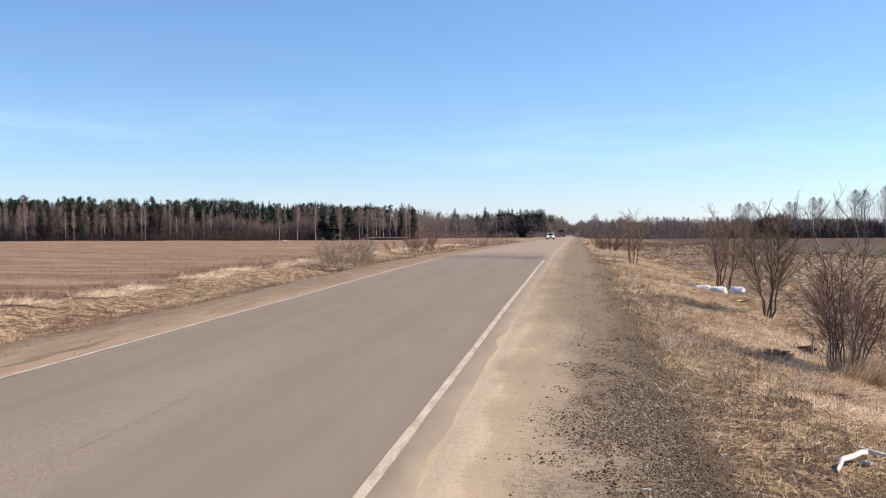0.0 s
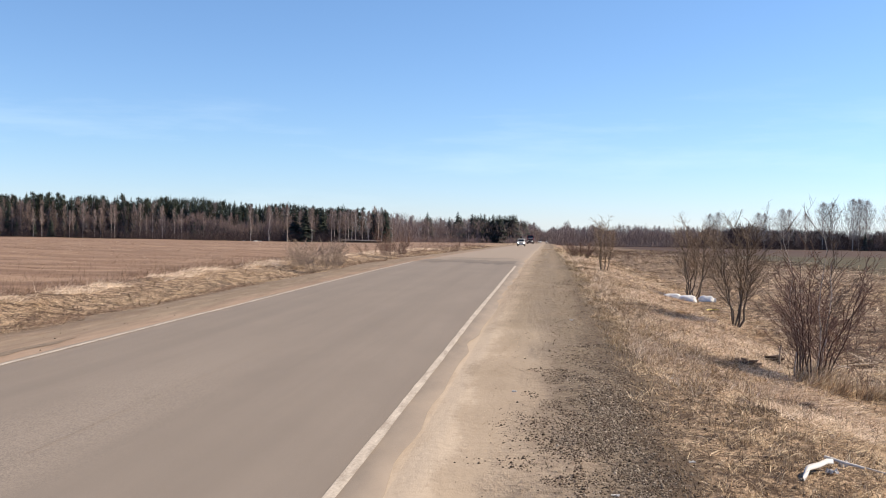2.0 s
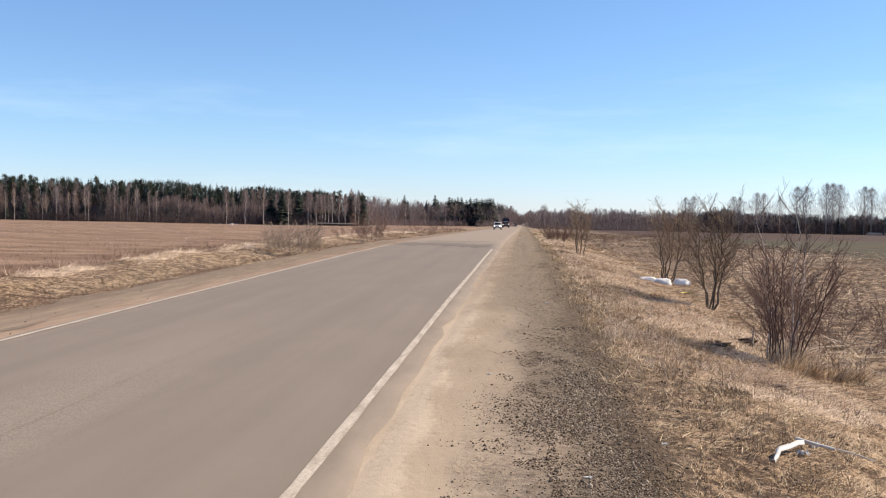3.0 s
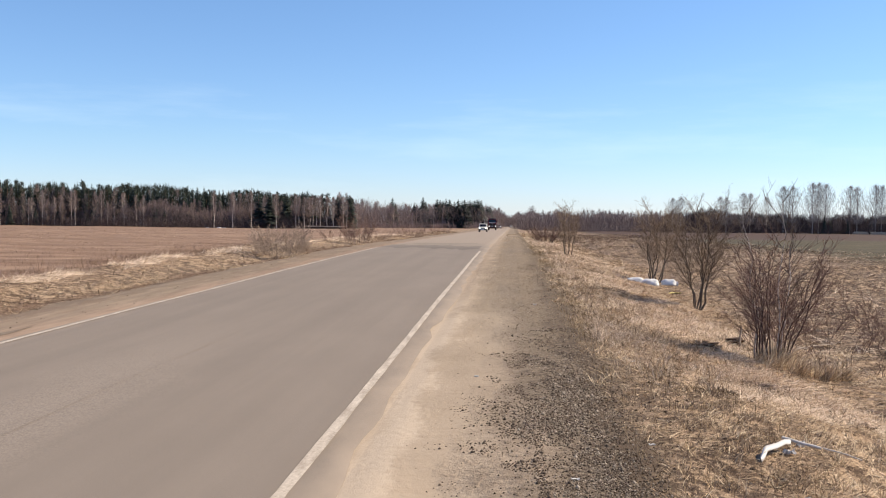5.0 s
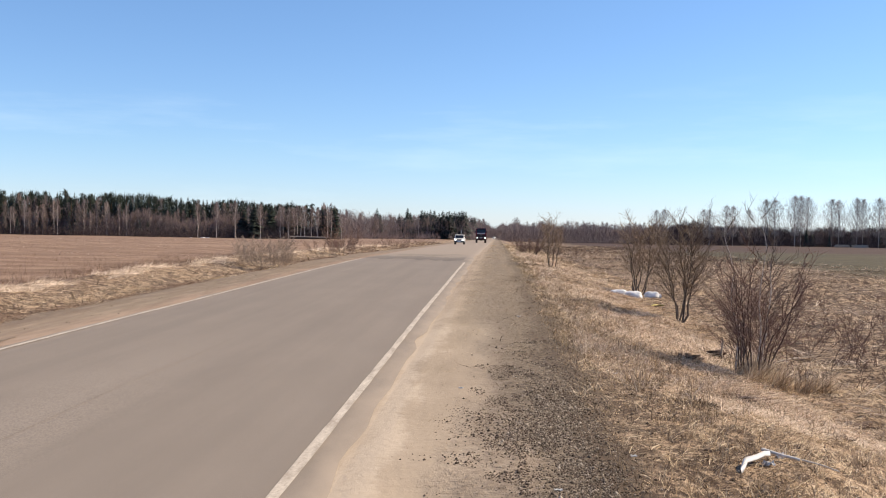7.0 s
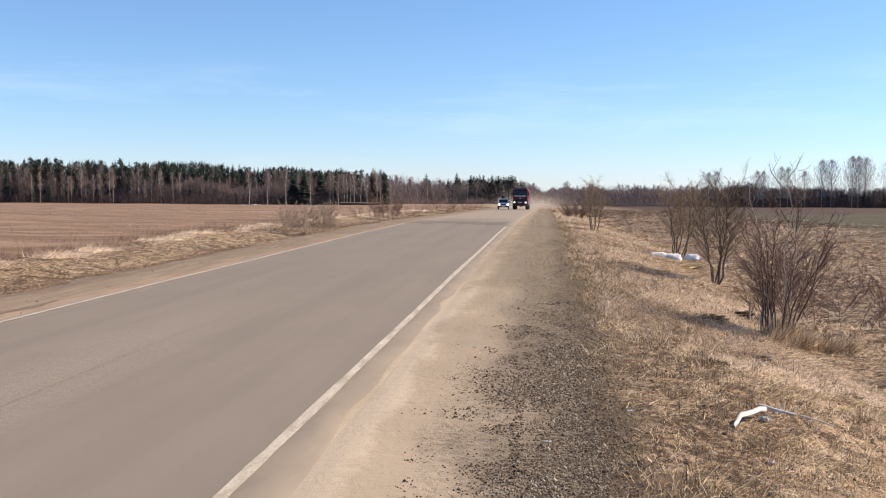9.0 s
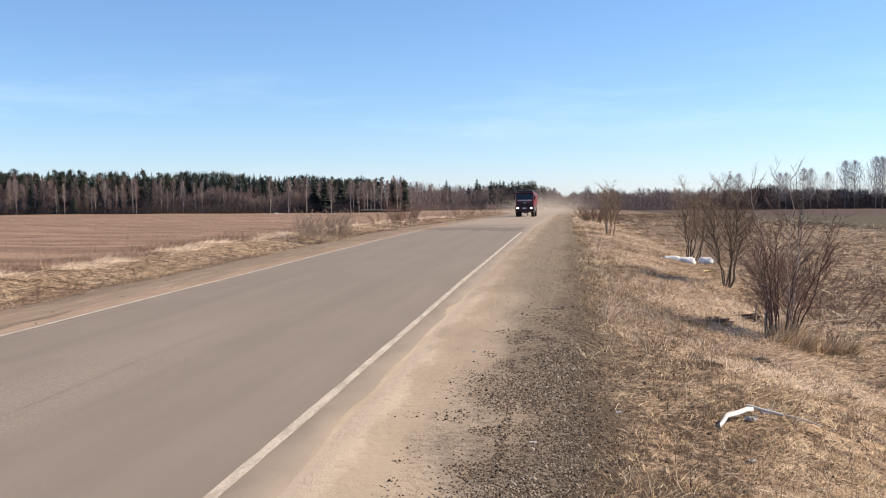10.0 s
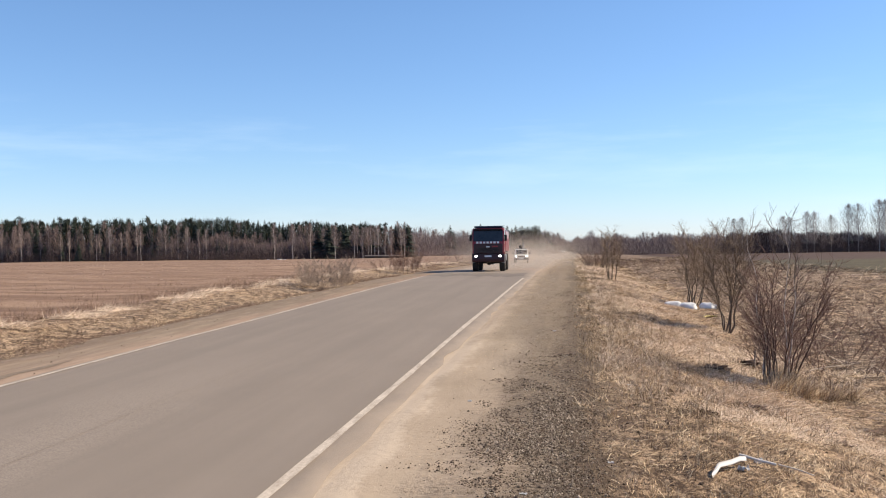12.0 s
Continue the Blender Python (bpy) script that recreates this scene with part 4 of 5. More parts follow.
def build_grass():
    # flattened straw on the bank, combed in swirls
    n = 250000
    y = spread_y(n, 3.6, 180)
    x = 2.95 + 6.05 * rng.uniform(0, 1, n) ** .9 + .5 * (lattice(y / 1.5, 0 * y, 81) - .5)
    tuft = lattice(x / .35, y / .35, 82) * .5 + lattice(x / 1.4, y / 1.4, 83) * .7
    keep = tuft + .35 * sstep(x, 2.7, 4.2) > rng.uniform(.35, 1.0, n) + .05 * sstep(-y, -12, -6)
    x, y = x[keep], y[keep]
    k = y / 14
    swirl = 6.283 * (lattice(x / 2.2, y / 2.2, 89) * 1.4 + .35 * lattice(x / .5, y / .5, 90))
    for near in (True, False):
        q = (y < 13) == near
        blades("dry_grass", x[q], y[q], rng.uniform(.12, .4, int(q.sum())) * (.75 + .06 * k[q]) * (.75 if near else 1), rng.uniform(.003, .008, int(q.sum())) * (.6 + .55 * k[q]) * (1 if near else 1.5), .93, M_STRAW,
               "flattened dry straw-coloured grass on the road bank", way=swirl[q], spread=.16, simple=not near)
    # standing tufts
    n = 9000
    c = 500
    cy = spread_y(c, 3.8, 45)
    cx = 2.8 + rng.gamma(2.0, 1.1, c)
    pick = rng.integers(0, c, n)
    x, y = cx[pick] + rng.normal(0, .06, n), cy[pick] + rng.normal(0, .06, n)
    blades("dry_grass", x, y, rng.uniform(.07, .24, n), rng.uniform(.003, .005, n) * (.7 + y / 16), .35, M_STRAW, "standing tufts of dry grass on the road bank")
    # short upright olive-brown grass between the gravel and the straw
    n = 90000
    y = spread_y(n, 3.6, 70)
    x = 2.75 + rng.gamma(2.0, .72, n)
    keep = lattice(x / .3, y / .45, 181) * .5 + lattice(x / 1.1, y / 1.9, 182) * .6 > rng.uniform(.3, .85, n)
    x, y = x[keep], y[keep]
    blades("short_grass", x, y, rng.uniform(.04, .15, len(x)) * (.6 + .5 * lattice(x / .6, y / .9, 183)), rng.uniform(.003, .006, len(x)) * (.7 + y / 16), .3, M_TUFT, "short upright olive-brown grass along the bank", simple=True)
    # bleached patches where the straw lies thick
    n = 170000
    y = spread_y(n, 4.2, 110)
    x = 3.9 + rng.gamma(2.4, .85, n)
    keep = lattice(x / 1.5, y / 1.9, 184) * .9 + lattice(x / .3, y / .3, 185) * .25 + .22 * sstep(x, 4.2, 5.6) > rng.uniform(.55, .9, n)
    x, y = x[keep], y[keep]
    blades("dry_grass", x, y, rng.uniform(.1, .32, len(x)), rng.uniform(.004, .008, len(x)) * (.6 + y / 20), .92, M_HEAP, "bleached matted straw on the road bank", way=6.283 * lattice(x / 1.6, y / 1.6, 186), spread=.14, lift=.015, simple=True)
    # pale thin grass standing over the bank farther on
    n = 120000
    y = spread_y(n, 13, 110)
    x = 3.4 + 3.4 * rng.uniform(0, 1, n) ** 1.2 + .6 * (lattice(y / 3, 0 * y, 192) - .5)
    keep = lattice(x / .8, y / 2.2, 193) > rng.uniform(.1, .75, n)
    x, y = x[keep], y[keep]
    blades("dry_grass", x, y, rng.uniform(.1, .3, len(x)), rng.uniform(.004, .008, len(x)) * (.55 + y / 24), .78, M_HEAP, "pale thin grass on the road bank", simple=True)
    # darker dead weeds along the gravel
    n = 36000
    y = spread_y(n, 3.6, 40)
    x = 2.9 + np.abs(rng.normal(0, .55, n)) * np.where(rng.random(n) < .35, -1, 1)
    blades("dead_weeds", x, y, rng.uniform(.03, .11, n), rng.uniform(.004, .009, n) * (.6 + y / 14), .75, M_DARKWEED, "short dark dead weeds along the gravel", "weeds", spread=.2, simple=True)
    # thin dull grass over the shoulder farther on
    n = 120000
    y = spread_y(n, 9, 160)
    x = rng.uniform(.9, 3.4, n)
    keep = (lattice(x / .5, y / 1.5, 84) + sstep(y, 14, 45) * .35 > rng.uniform(.45, 1.0, n))
    x, y = x[keep], y[keep]
    m = rng.random(len(x)) < .04
    for mm, mt in ((m, M_WEED), (~m, M_STRAW)):
        q = int(mm.sum())
        blades("short_grass", x[mm], y[mm], rng.uniform(.03, .09, q), rng.uniform(.004, .007, q) * (.6 + y[mm] / 26), .85, mt, "short dull dead grass on the shoulder", spread=.12, simple=True)
    # tall straw beside the big shrub
    n = 2400
    cl = rng.normal(0, 1, (9, 2)) * np.array([.5, .32]) + np.array([7.1, 17.9])
    at = cl[rng.integers(0, 9, n)] + rng.normal(0, .1, (n, 2))
    x, y = at[:, 0], at[:, 1]
    blades("dry_grass", x, y, rng.uniform(.2, .6, n), rng.uniform(.004, .009, n), .42, M_STRAW, "tall straw-coloured grass at the foot of a shrub", way=.4)
    # rough field on the right
    n = 220000
    y = spread_y(n, 12, 230)
    x = 7.6 + np.minimum(y * .5 + 4, 24) * rng.uniform(0, 1, n) ** 1.15
    keep = lattice(x / 2.6, y / 3.2, 85) > rng.uniform(.15, .8, n)
    x, y = x[keep], y[keep]
    m = rng.random(len(x)) < .87
    for mm, mt, lab in ((m, M_DARKWEED, "matted brown dead weeds on the rough field"), (~m, M_STRAW, "pale dead grass on the rough field")):
        q = int(mm.sum())
        blades("field_weeds", x[mm], y[mm], rng.uniform(.12, .4, q) * (.8 + y[mm] / 100), rng.uniform(.006, .013, q) * (.6 + y[mm] / 34), .88, mt, lab, "weeds", spread=.16, simple=True)
    n = 11000
    y = spread_y(n, 14, 150)
    x = 7.8 + np.minimum(y * .5 + 4, 26) * rng.uniform(0, 1, n)
    keep = lattice(x / 1.8, y / 2.4, 190) > rng.uniform(.3, .8, n)
    x, y = x[keep], y[keep]
    blades("broken_stalks", x, y, rng.uniform(.25, .9, len(x)), rng.uniform(.008, .018, len(x)) * (.6 + y / 40), .9, M_HEAP, "pale broken stalks lying over the rough field", "dead stalks", lift=.08, spread=.16, simple=True)
    # verge on the left of the road
    n = 150000
    y = spread_y(n, 9, 200)
    x = -8.5 - .9 * lattice(y / 2.5, 0 * y, 188) - np.abs(rng.normal(0, 1.7, n))
    keep = (lattice(x / .9, y / 1.6, 86) > rng.uniform(.1, .75, n)) & (x > -14)
    x, y = x[keep], y[keep]
    m = lattice(x / 1.4, y / 3.0, 187) + rng.normal(0, .14, len(x)) < .6
    for mm, mt, lab in ((m, M_STUBBLE, "short brown grass on the far verge"), (~m, M_STRAW, "dry straw-coloured grass on the far verge")):
        q = int(mm.sum())
        blades("dry_grass", x[mm], y[mm], rng.uniform(.08, .28, q), rng.uniform(.005, .01, q) * (.45 + y[mm] / 34), .85, mt, lab, spread=.2, simple=True)
    n = 26000
    y = spread_y(n, 14, 120)
    x = -12.1 + rng.normal(0, .45, n) + .8 * (lattice(y / 5, 0 * y, 87) - .5)
    keep = (lattice(y / .9, 0 * y, 88) > .42) & (lattice(x / .5, y / .7, 191) > .3)
    x, y = x[keep], y[keep]
    blades("dry_grass", x, y, rng.uniform(.2, .5, len(x)), rng.uniform(.006, .012, len(x)) * (.5 + y / 34), .82, M_HEAP, "heaped pale straw along the field edge", way=1.3, spread=.2, lift=.06, simple=True)
    n = 40000
    y = spread_y(n, 13, 80)
    x = -12.3 - rng.gamma(1.5, 1.6, n)
    keep = lattice(x / 1.2, y / 2.0, 189) > rng.uniform(.2, .9, n)
    x, y = x[keep], y[keep]
    blades("dead_weeds", x, y, rng.uniform(.1, .34, len(x)), rng.uniform(.004, .007, len(x)) * (.6 + y / 26), .3, M_STUBBLE, "thin upright brown weeds at the edge of the field", "weeds", simple=True)
    n = 1500
    y = spread_y(n, 12, 90)
    x = -9.2 - rng.uniform(0, 1, n) ** 1.6 * (4 + y * .05)
    blades("dead_weeds", x, y, rng.uniform(.06, .3, n), rng.uniform(.005, .01, n) * (.6 + y / 20), .6, M_WEED, "thin brown dead weeds at the edge of the field", "weeds")


def build_stubble():
    """Short stubble and clods of straw over the ploughed field."""
    n = 120000
    y = spread_y(n, 14, 240)
    x = -13.2 - rng.uniform(0, 1, n) * (y * .62 + 2)
    keep = lattice(x / 9, y / 1.6, 97) * .6 + lattice(x / 2.5, y / .9, 98) * .5 > rng.uniform(.2, .9, n)
    x, y = x[keep], y[keep]
    m = rng.random(len(x)) < .86
    for mm, mt, lab in ((m, M_STUBBLE, "brown stubble on the bare field"), (~m, M_HEAP, "pale stubble on the bare brown field")):
        q = int(mm.sum())
        blades("stubble", x[mm], y[mm], rng.uniform(.04, .14, q) * (.8 + y[mm] / 60), rng.uniform(.004, .009, q) * (.6 + y[mm] / 26), .85, mt, lab, "stubble", spread=.15, simple=True)


def pebbles(name, x, y, size, material, label):
    n = len(x)
    z = ground_z(x, y)
    o = np.array([[1, 0, -.15], [0, 1, -.15], [-1, 0, -.15], [0, -1, -.15], [0, 0, .8]], float)
    s = size[:, None, None] * rng.uniform(.55, 1.2, (n, 5, 1)) * o[None]
    a = rng.uniform(0, 6.283, n)
    ca, sa = np.cos(a)[:, None], np.sin(a)[:, None]
    v = np.stack([s[..., 0] * ca - s[..., 1] * sa, s[..., 0] * sa + s[..., 1] * ca, s[..., 2]], -1)
    v = v + np.stack([x, y, z + size * .18], 1)[:, None]
    t = np.array([[0, 1, 4], [1, 2, 4], [2, 3, 4], [3, 0, 4], [2, 1, 0], [3, 2, 0]])
    f = (np.arange(n)[:, None, None] * 5 + t[None]).reshape(-1, 3)
    me = mesh_of(name, v.reshape(-1, 3), f)
    me.materials.append(material)
    return tagged(new(name, me), label, "gravel", kind="stuff")


def build_stones():
    s = Shade("crushed_stone", .9)
    c = s.ramp(s.island(), [(0, (.03, .021, .015)), (.38, (.11, .083, .06)), (.7, (.28, .226, .17)), (1, (.56, .47, .37))])
    stone = s.done(s.mix(s.span(s.noise(s.place(), 7, 4), .45, .65, 0, .55), c, (.12, .08, .054)))
    s = Shade("dark_clods", .95)
    clod = s.done(s.ramp(s.island(), [(0, (.05, .036, .027)), (.6, (.14, .1, .072)), (1, (.3, .23, .17))]))
    n = 90000
    y = spread_y(n, 3.4, 40)
    x = 2.42 + rng.normal(0, .31, n) + .4 * (lattice(y / 2, 0 * y, 91) - .5)
    keep = lattice(x / .22, y / .3, 93) * .6 + lattice(x / .9, y / 1.5, 94) * .6 > rng.uniform(.2, .88, n) + .75 * sstep(y, 9, 24)
    x, y, n = x[keep], y[keep], int(keep.sum())
    pebbles("gravel", x, y, rng.uniform(.005, .014, n) * np.where(rng.random(n) < .025, 1.9, 1) * (.75 + y / 26), stone, "crushed grey stone in a band along the shoulder")
    n = 12000
    y = spread_y(n, 3.6, 15)
    x = 2.05 - np.abs(rng.normal(0, .38, n))
    keep = (lattice(x / .3, y / .6, 92) > .6) & (x > .6)
    pebbles("gravel", x[keep], y[keep], rng.uniform(.004, .012, int(keep.sum())) * np.where(rng.random(int(keep.sum())) < .06, 2.2, 1), clod, "small dark clods and pebbles scattered on the sandy shoulder")
    n = 60
    y = spread_y(n, 12, 60)
    x = -7.4 + rng.normal(0, .4, n)
    pebbles("gravel", x, y, rng.uniform(.012, .03, n), clod, "pebbles and clods on the far sandy shoulder")
    n = 320
    y = spread_y(n, 4, 20)
    x = rng.uniform(2.6, 7, n)
    pebbles("gravel", x, y, rng.uniform(.012, .035, n), clod, "earth crumbs among dry grass")


build_forest()
build_joined()
build_brush()
build_thicket()
build_shrubs()
build_grass()
build_stubble()
build_stones()


# ---- litter and small things beside the road ----
M_SACK = plain("white_woven_plastic", (.72, .71, .7), .6, 0, .1, 9)
M_SCRAP = plain("white_plastic_scrap", (.58, .56, .54), .45, 0, .08, 14)
M_WOOD = plain("weathered_wood", (.42, .34, .27), .85, 0, .2, 20)
M_STICK = plain("pale_peeled_wood", (.66, .6, .54), .8, 0, .15, 24)
M_YELLOW = plain("yellow_plastic", (.72, .6, .2), .5, 0, .1, 14)
M_EARTH = bark("dark_earth", (.06, .038, .028), (.19, .122, .085), 22, .05)


def lump(sx, sy, sz, seed, rough=.12, cuts=3, flat=.55):
    """A soft, dented, pillow-like body that sits on its flattened base."""
    bm = bmesh.new()
    bmesh.ops.create_icosphere(bm, subdivisions=cuts, radius=1)
    off = Vector((seed * 3.1, seed * 1.7, 0))
    for v in bm.verts:
        p = v.co.copy()
        q = Vector([math.copysign(abs(c) ** .7, c) for c in p])
        d = 1 + rough * 2 * noise.noise(p * 1.6 + off) + rough * noise.noise(p * 4.5 + off)
        v.co = Vector((q.x * sx, q.y * sy, max(q.z, -flat) * sz)) * d
        v.co.z += flat * sz
    for f_ in bm.faces:
        f_.smooth = True
    return bm


def sack(x, y, turn, sx, sy, sz, seed):
    ob = thing("sack", "full white woven plastic sack lying beside a shrub", "sack", "dumped sacks", (x, y, gz(x, y) - .05))
    ob.rotation_euler.z = radians(turn)
    part("body", lump(sx, sy, sz, seed), M_SACK, ob)
    bm = bmesh.new()
    rod(bm, (sx * .92, 0, sz * .5), (sx * 1.16, .03, sz * .42), .05, .12, 9)
    part("tied_end", bm, M_SACK, ob, "gathered sack mouth")


def scrap(name, label, x, y, size, seed, material, turn=0.0, category="litter", squash=.3):
    ob = thing(name, label, category, "roadside litter", (x, y, gz(x, y)))
    ob.rotation_euler.z = radians(turn)
    bm = bmesh.new()
    bmesh.ops.create_grid(bm, x_segments=5, y_segments=4, size=1)
    r = random.Random(seed)
    for v in bm.verts:
        v.co = Vector((v.co.x * size, v.co.y * size * .55, squash * size * (.6 + r.uniform(-.5, .5))))
    g = bmesh.ops.solidify(bm, geom=list(bm.faces), thickness=.004)
    part("sheet", bm, material, ob)


def stick(name, label, p, q, r0, r1, material, category="stick", seed=1):
    r = random.Random(seed)
    ob = thing(name, label, category, "roadside litter", (p[0], p[1], gz(p[0], p[1])))
    t = Twigs()
    z0 = gz(p[0], p[1])
    pts = []
    for i in range(6):
        k = i / 5
        x, y = p[0] + (q[0] - p[0]) * k, p[1] + (q[1] - p[1]) * k
        h = p[2] + (q[2] - p[2]) * k
        pts.append(Vector((x - p[0] + r.gauss(0, .008), y - p[1] + r.gauss(0, .008), gz(x, y) - z0 + h)))
    t.tube(pts, [r0 + (r1 - r0) * i / 5 for i in range(6)], 7)
    part("shaft", t.mesh("shaft"), material, ob)


def build_litter():
    sack(6.8, 40.0, 8, .36, .2, .17, 1)
    sack(7.38, 39.9, 172, .34, .21, .19, 2)
    sack(8.2, 40.4, 4, .3, .19, .18, 3)
    scrap("plastic_scrap", "crumpled yellow plastic scrap in the grass", 7.75, 36.2, .22, 5, M_YELLOW, 20)
    # torn white plastic and sticks in the grass of the bank
    ob = thing("plastic_strip", "torn bent strip of white plastic lying in dry grass", "litter", "roadside litter", (4.07, 9.3, gz(4.07, 9.3)))
    line = [(0, 0, .02), (.05, .1, .05), (.1, .22, .08), (.23, .36, .075), (.34, .48, .085), (.42, .54, .07)]
    wide = [.018, .026, .03, .028, .024, .012]
    v, f = [], []
    for i, ((x, y, z), w) in enumerate(zip(line, wide)):
        for s, dz in ((-1, -.02), (-.2, .022), (1, -.012)):
            v += [(x - s * w * .5, y + s * w, z + dz), (x - s * w * .5, y + s * w, z + dz - .005)]
    for i in range(len(line) - 1):
        a, b = i * 6, i * 6 + 6
        f += [(a, a + 2, b + 2, b), (a + 2, a + 4, b + 4, b + 2), (a + 1, b + 1, b + 3, a + 3), (a + 3, b + 3, b + 5, a + 5), (a, b, b + 1, a + 1), (a + 4, a + 5, b + 5, b + 4)]
    part("strip", mesh_of("strip", v, f), M_SCRAP, ob)
    scrap("plastic_scrap", "crumpled white plastic scrap under a stick", 4.66, 10.06, .055, 7, M_SCRAP, 40, squash=1.0)
    scrap("plastic_scrap", "small white plastic scrap in dry grass", 4.44, 9.7, .06, 8, M_SCRAP, 10, squash=.9)
    stick("broken_stick", "pale broken wooden stick lying on dry grass", (4.44, 9.98, .08), (4.8, 9.9, .06), .017, .015, M_STICK)
    stick("thin_stick", "thin dry stick lying on flattened straw", (4.83, 9.92, .06), (5.17, 9.8, .07), .008, .006, M_STICK, seed=4)
    stick("stake", "short pale wooden stake stuck in the ground", (6.6, 21.0, -.05), (6.61, 21.0, .42), .022, .02, M_WOOD, "stake")
    stick("fallen_branch", "dry branch lying across matted grass", (7.6, 20.6, .12), (8.9, 21.6, .3), .016, .007, M_WOOD, "branch", 6)
    for i, (x, y, s) in enumerate(((2.28, 8.08, .035), (3.84, 6.85, .04), (4.2, 8.3, .05), (2.28, 22.7, .055), (1.3, 12.82, .03), (3.1, 9.5, .03), (3.6, 15.0, .035), (2.6, 6.3, .03))):
        scrap("paper_scrap", "small white scrap of paper on the roadside", x, y, s, 20 + i, M_SCRAP, 37 * i, squash=.5)
    # the lump at (6.45, 21.3) stands in for the shadowed hollow beside the shrub
    for i, (x, y, s) in enumerate(((5.54, 19.2, .42), (5.77, 17.1, .3), (5.3, 14.6, .36), (7.3, 15.0, .4), (6.45, 21.3, .4), (5.0, 24.0, .34), (6.1, 12.6, .24), (4.4, 12.9, .18))):
        ob = thing("earth_clod", "dark heap of earth and rotten leaves, one for a shadowed hollow", "earth clod", "earth clods", (x, y, gz(x, y) - .03))
        part("clod", lump(s * .55, s * .4, s * .16, i + 11, .6, 4, .1), M_EARTH, ob)


def build_dark_tufts():
    """Rotten dark leaves and stalks round the earth clods."""
    n = 62000
    # stalks at (6.45, 21.2) and (6.7, 20.7) darken the hollow in place of shade
    spots = np.array([(5.54, 19.2), (5.77, 17.1), (5.3, 14.6), (7.3, 15.0), (6.45, 21.2), (5.0, 24.0), (6.1, 12.6), (4.4, 12.9), (6.7, 20.7), (5.4, 14.2)])
    more = np.stack([3.0 + rng.gamma(2.2, 1.1, 230), spread_y(230, 4, 60)], 1)
    spots = np.concatenate([spots] * 4 + [more])
    pick = rng.integers(0, len(spots), n)
    x, y = spots[pick, 0] + rng.normal(0, .18, n), spots[pick, 1] + rng.normal(0, .28, n)
    s = Shade("rotten_stalks", .9)
    dark = s.done(s.ramp(s.island(), [(0, (.045, .031, .023)), (.7, (.12, .078, .054)), (1, (.26, .18, .12))]))
    blades("rotten_stalks", x, y, rng.uniform(.04, .16, n), rng.uniform(.004, .01, n) * (.6 + y / 28), .75, dark, "dark rotten stalks and leaves in the dry grass", "weeds", simple=True)


build_dark_tufts()


def build_rut():
    """A shallow dark wheel rut in the far shoulder."""
    ys = np.linspace(13.4, 17.2, 30)
    mid = -7.0 - .16 * (lattice(ys / 1.1, 0 * ys, 99) - .5)
    w = .12 * np.sin(np.linspace(.08, 3.06, 30)) * (.6 + .8 * lattice(ys / .4, 0 * ys, 100))
    v = np.stack([np.stack([mid + k * w, ys, ground_z(mid + k * w, ys) + .006], -1) for k in (-1, 0, 1)], 1).reshape(-1, 3)
    a = np.arange(29) * 3
    me = mesh_of("wheel_rut", v, np.concatenate([np.stack([a + k, a + k + 1, a + k + 4, a + k + 3], 1) for k in (0, 1)]))
    me.materials.append(bark("dark_sand", (.15, .112, .078), (.27, .205, .145), 7))
    tagged(new("wheel_rut", me), "dark wheel rut in the sandy shoulder", "rut", kind="structure")


build_rut()


def build_log_piles():
    r = random.Random(9)
    log = bark("stacked_log_bark", (.03, .022, .018), (.085, .062, .048), 3, .01)
    for x0, n, L in ((-63.5, 4, 6.2), (-56.6, 4, 6.8)):
        y0 = 316.0
        ob = thing("log_pile", "low pile of dark felled logs at the field edge", "log pile", "log piles", (x0, y0, gz(x0, y0)))
        for row in range(3):
            for k in range(n - row):
                bm = bmesh.new()
                rad = .17 * r.uniform(.85, 1.15)
                y, z = (k + row * .5) * .38, .17 + row * .3
                s = r.uniform(-.4, .4)
                rod(bm, (-L / 2 + s, y, z), (L / 2 + s, y + r.uniform(-.05, .05), z), rad, rad * .85, 8)
                part("log", bm, log if row < 2 else M_WOOD, ob)
    for x0, n, L in ((137.5, 3, 5.2), (144.5, 4, 5.8)):
        y0 = 386.0
        ob = thing("log_pile", "pile of pale peeled logs before the dark wood", "log pile", "log piles", (x0, y0, gz(x0, y0)))
        for row in range(3):
            for k in range(n - row):
                bm = bmesh.new()
                rad = .2 * r.uniform(.85, 1.15)
                s = r.uniform(-.5, .5)
                rod(bm, (-L / 2 + s, (k + row * .5) * .42, .2 + row * .36), (L / 2 + s, (k + row * .5) * .42, .2 + row * .36), rad, rad * .85, 8)
                part("log", bm, M_WOOD, ob)
    for x, y, s in ((-97.5, 320, .45), (-95.9, 320.5, .35), (-101.5, 320, .3)):
        ob = thing("rubble_heap", "small heap of pale rubble at the field edge", "rubble", "rubble heaps", (x, y, gz(x, y) - .1))
        part("heap", lump(s * 1.5, s * .8, s * .5, int(s * 10), .4, 2, .3), M_SACK, ob)


# ---- vehicles ----
M_RED = plain("red_lacquer", (.26, .005, .016), .3, 0, .1, 3, coat=.6)
M_NAVY = plain("dark_blue_lacquer", (.018, .02, .045), .35, 0, .1, 3, coat=.4)
# lacquer of the truck's front, its shade put into the dark maroon
M_SHADEDFRONT = plain("shaded_front_lacquer", (.035, .006, .012), .45, 0, .12, 3, coat=.2)
M_BLACK = plain("black_plastic", (.014, .014, .016), .55, 0, .15, 8)
M_RUBBER = plain("dusty_rubber", (.035, .031, .028), .9, 0, .25, 6)
M_STEEL = plain("grey_steel", (.32, .32, .33), .45, .6, .12, 8)
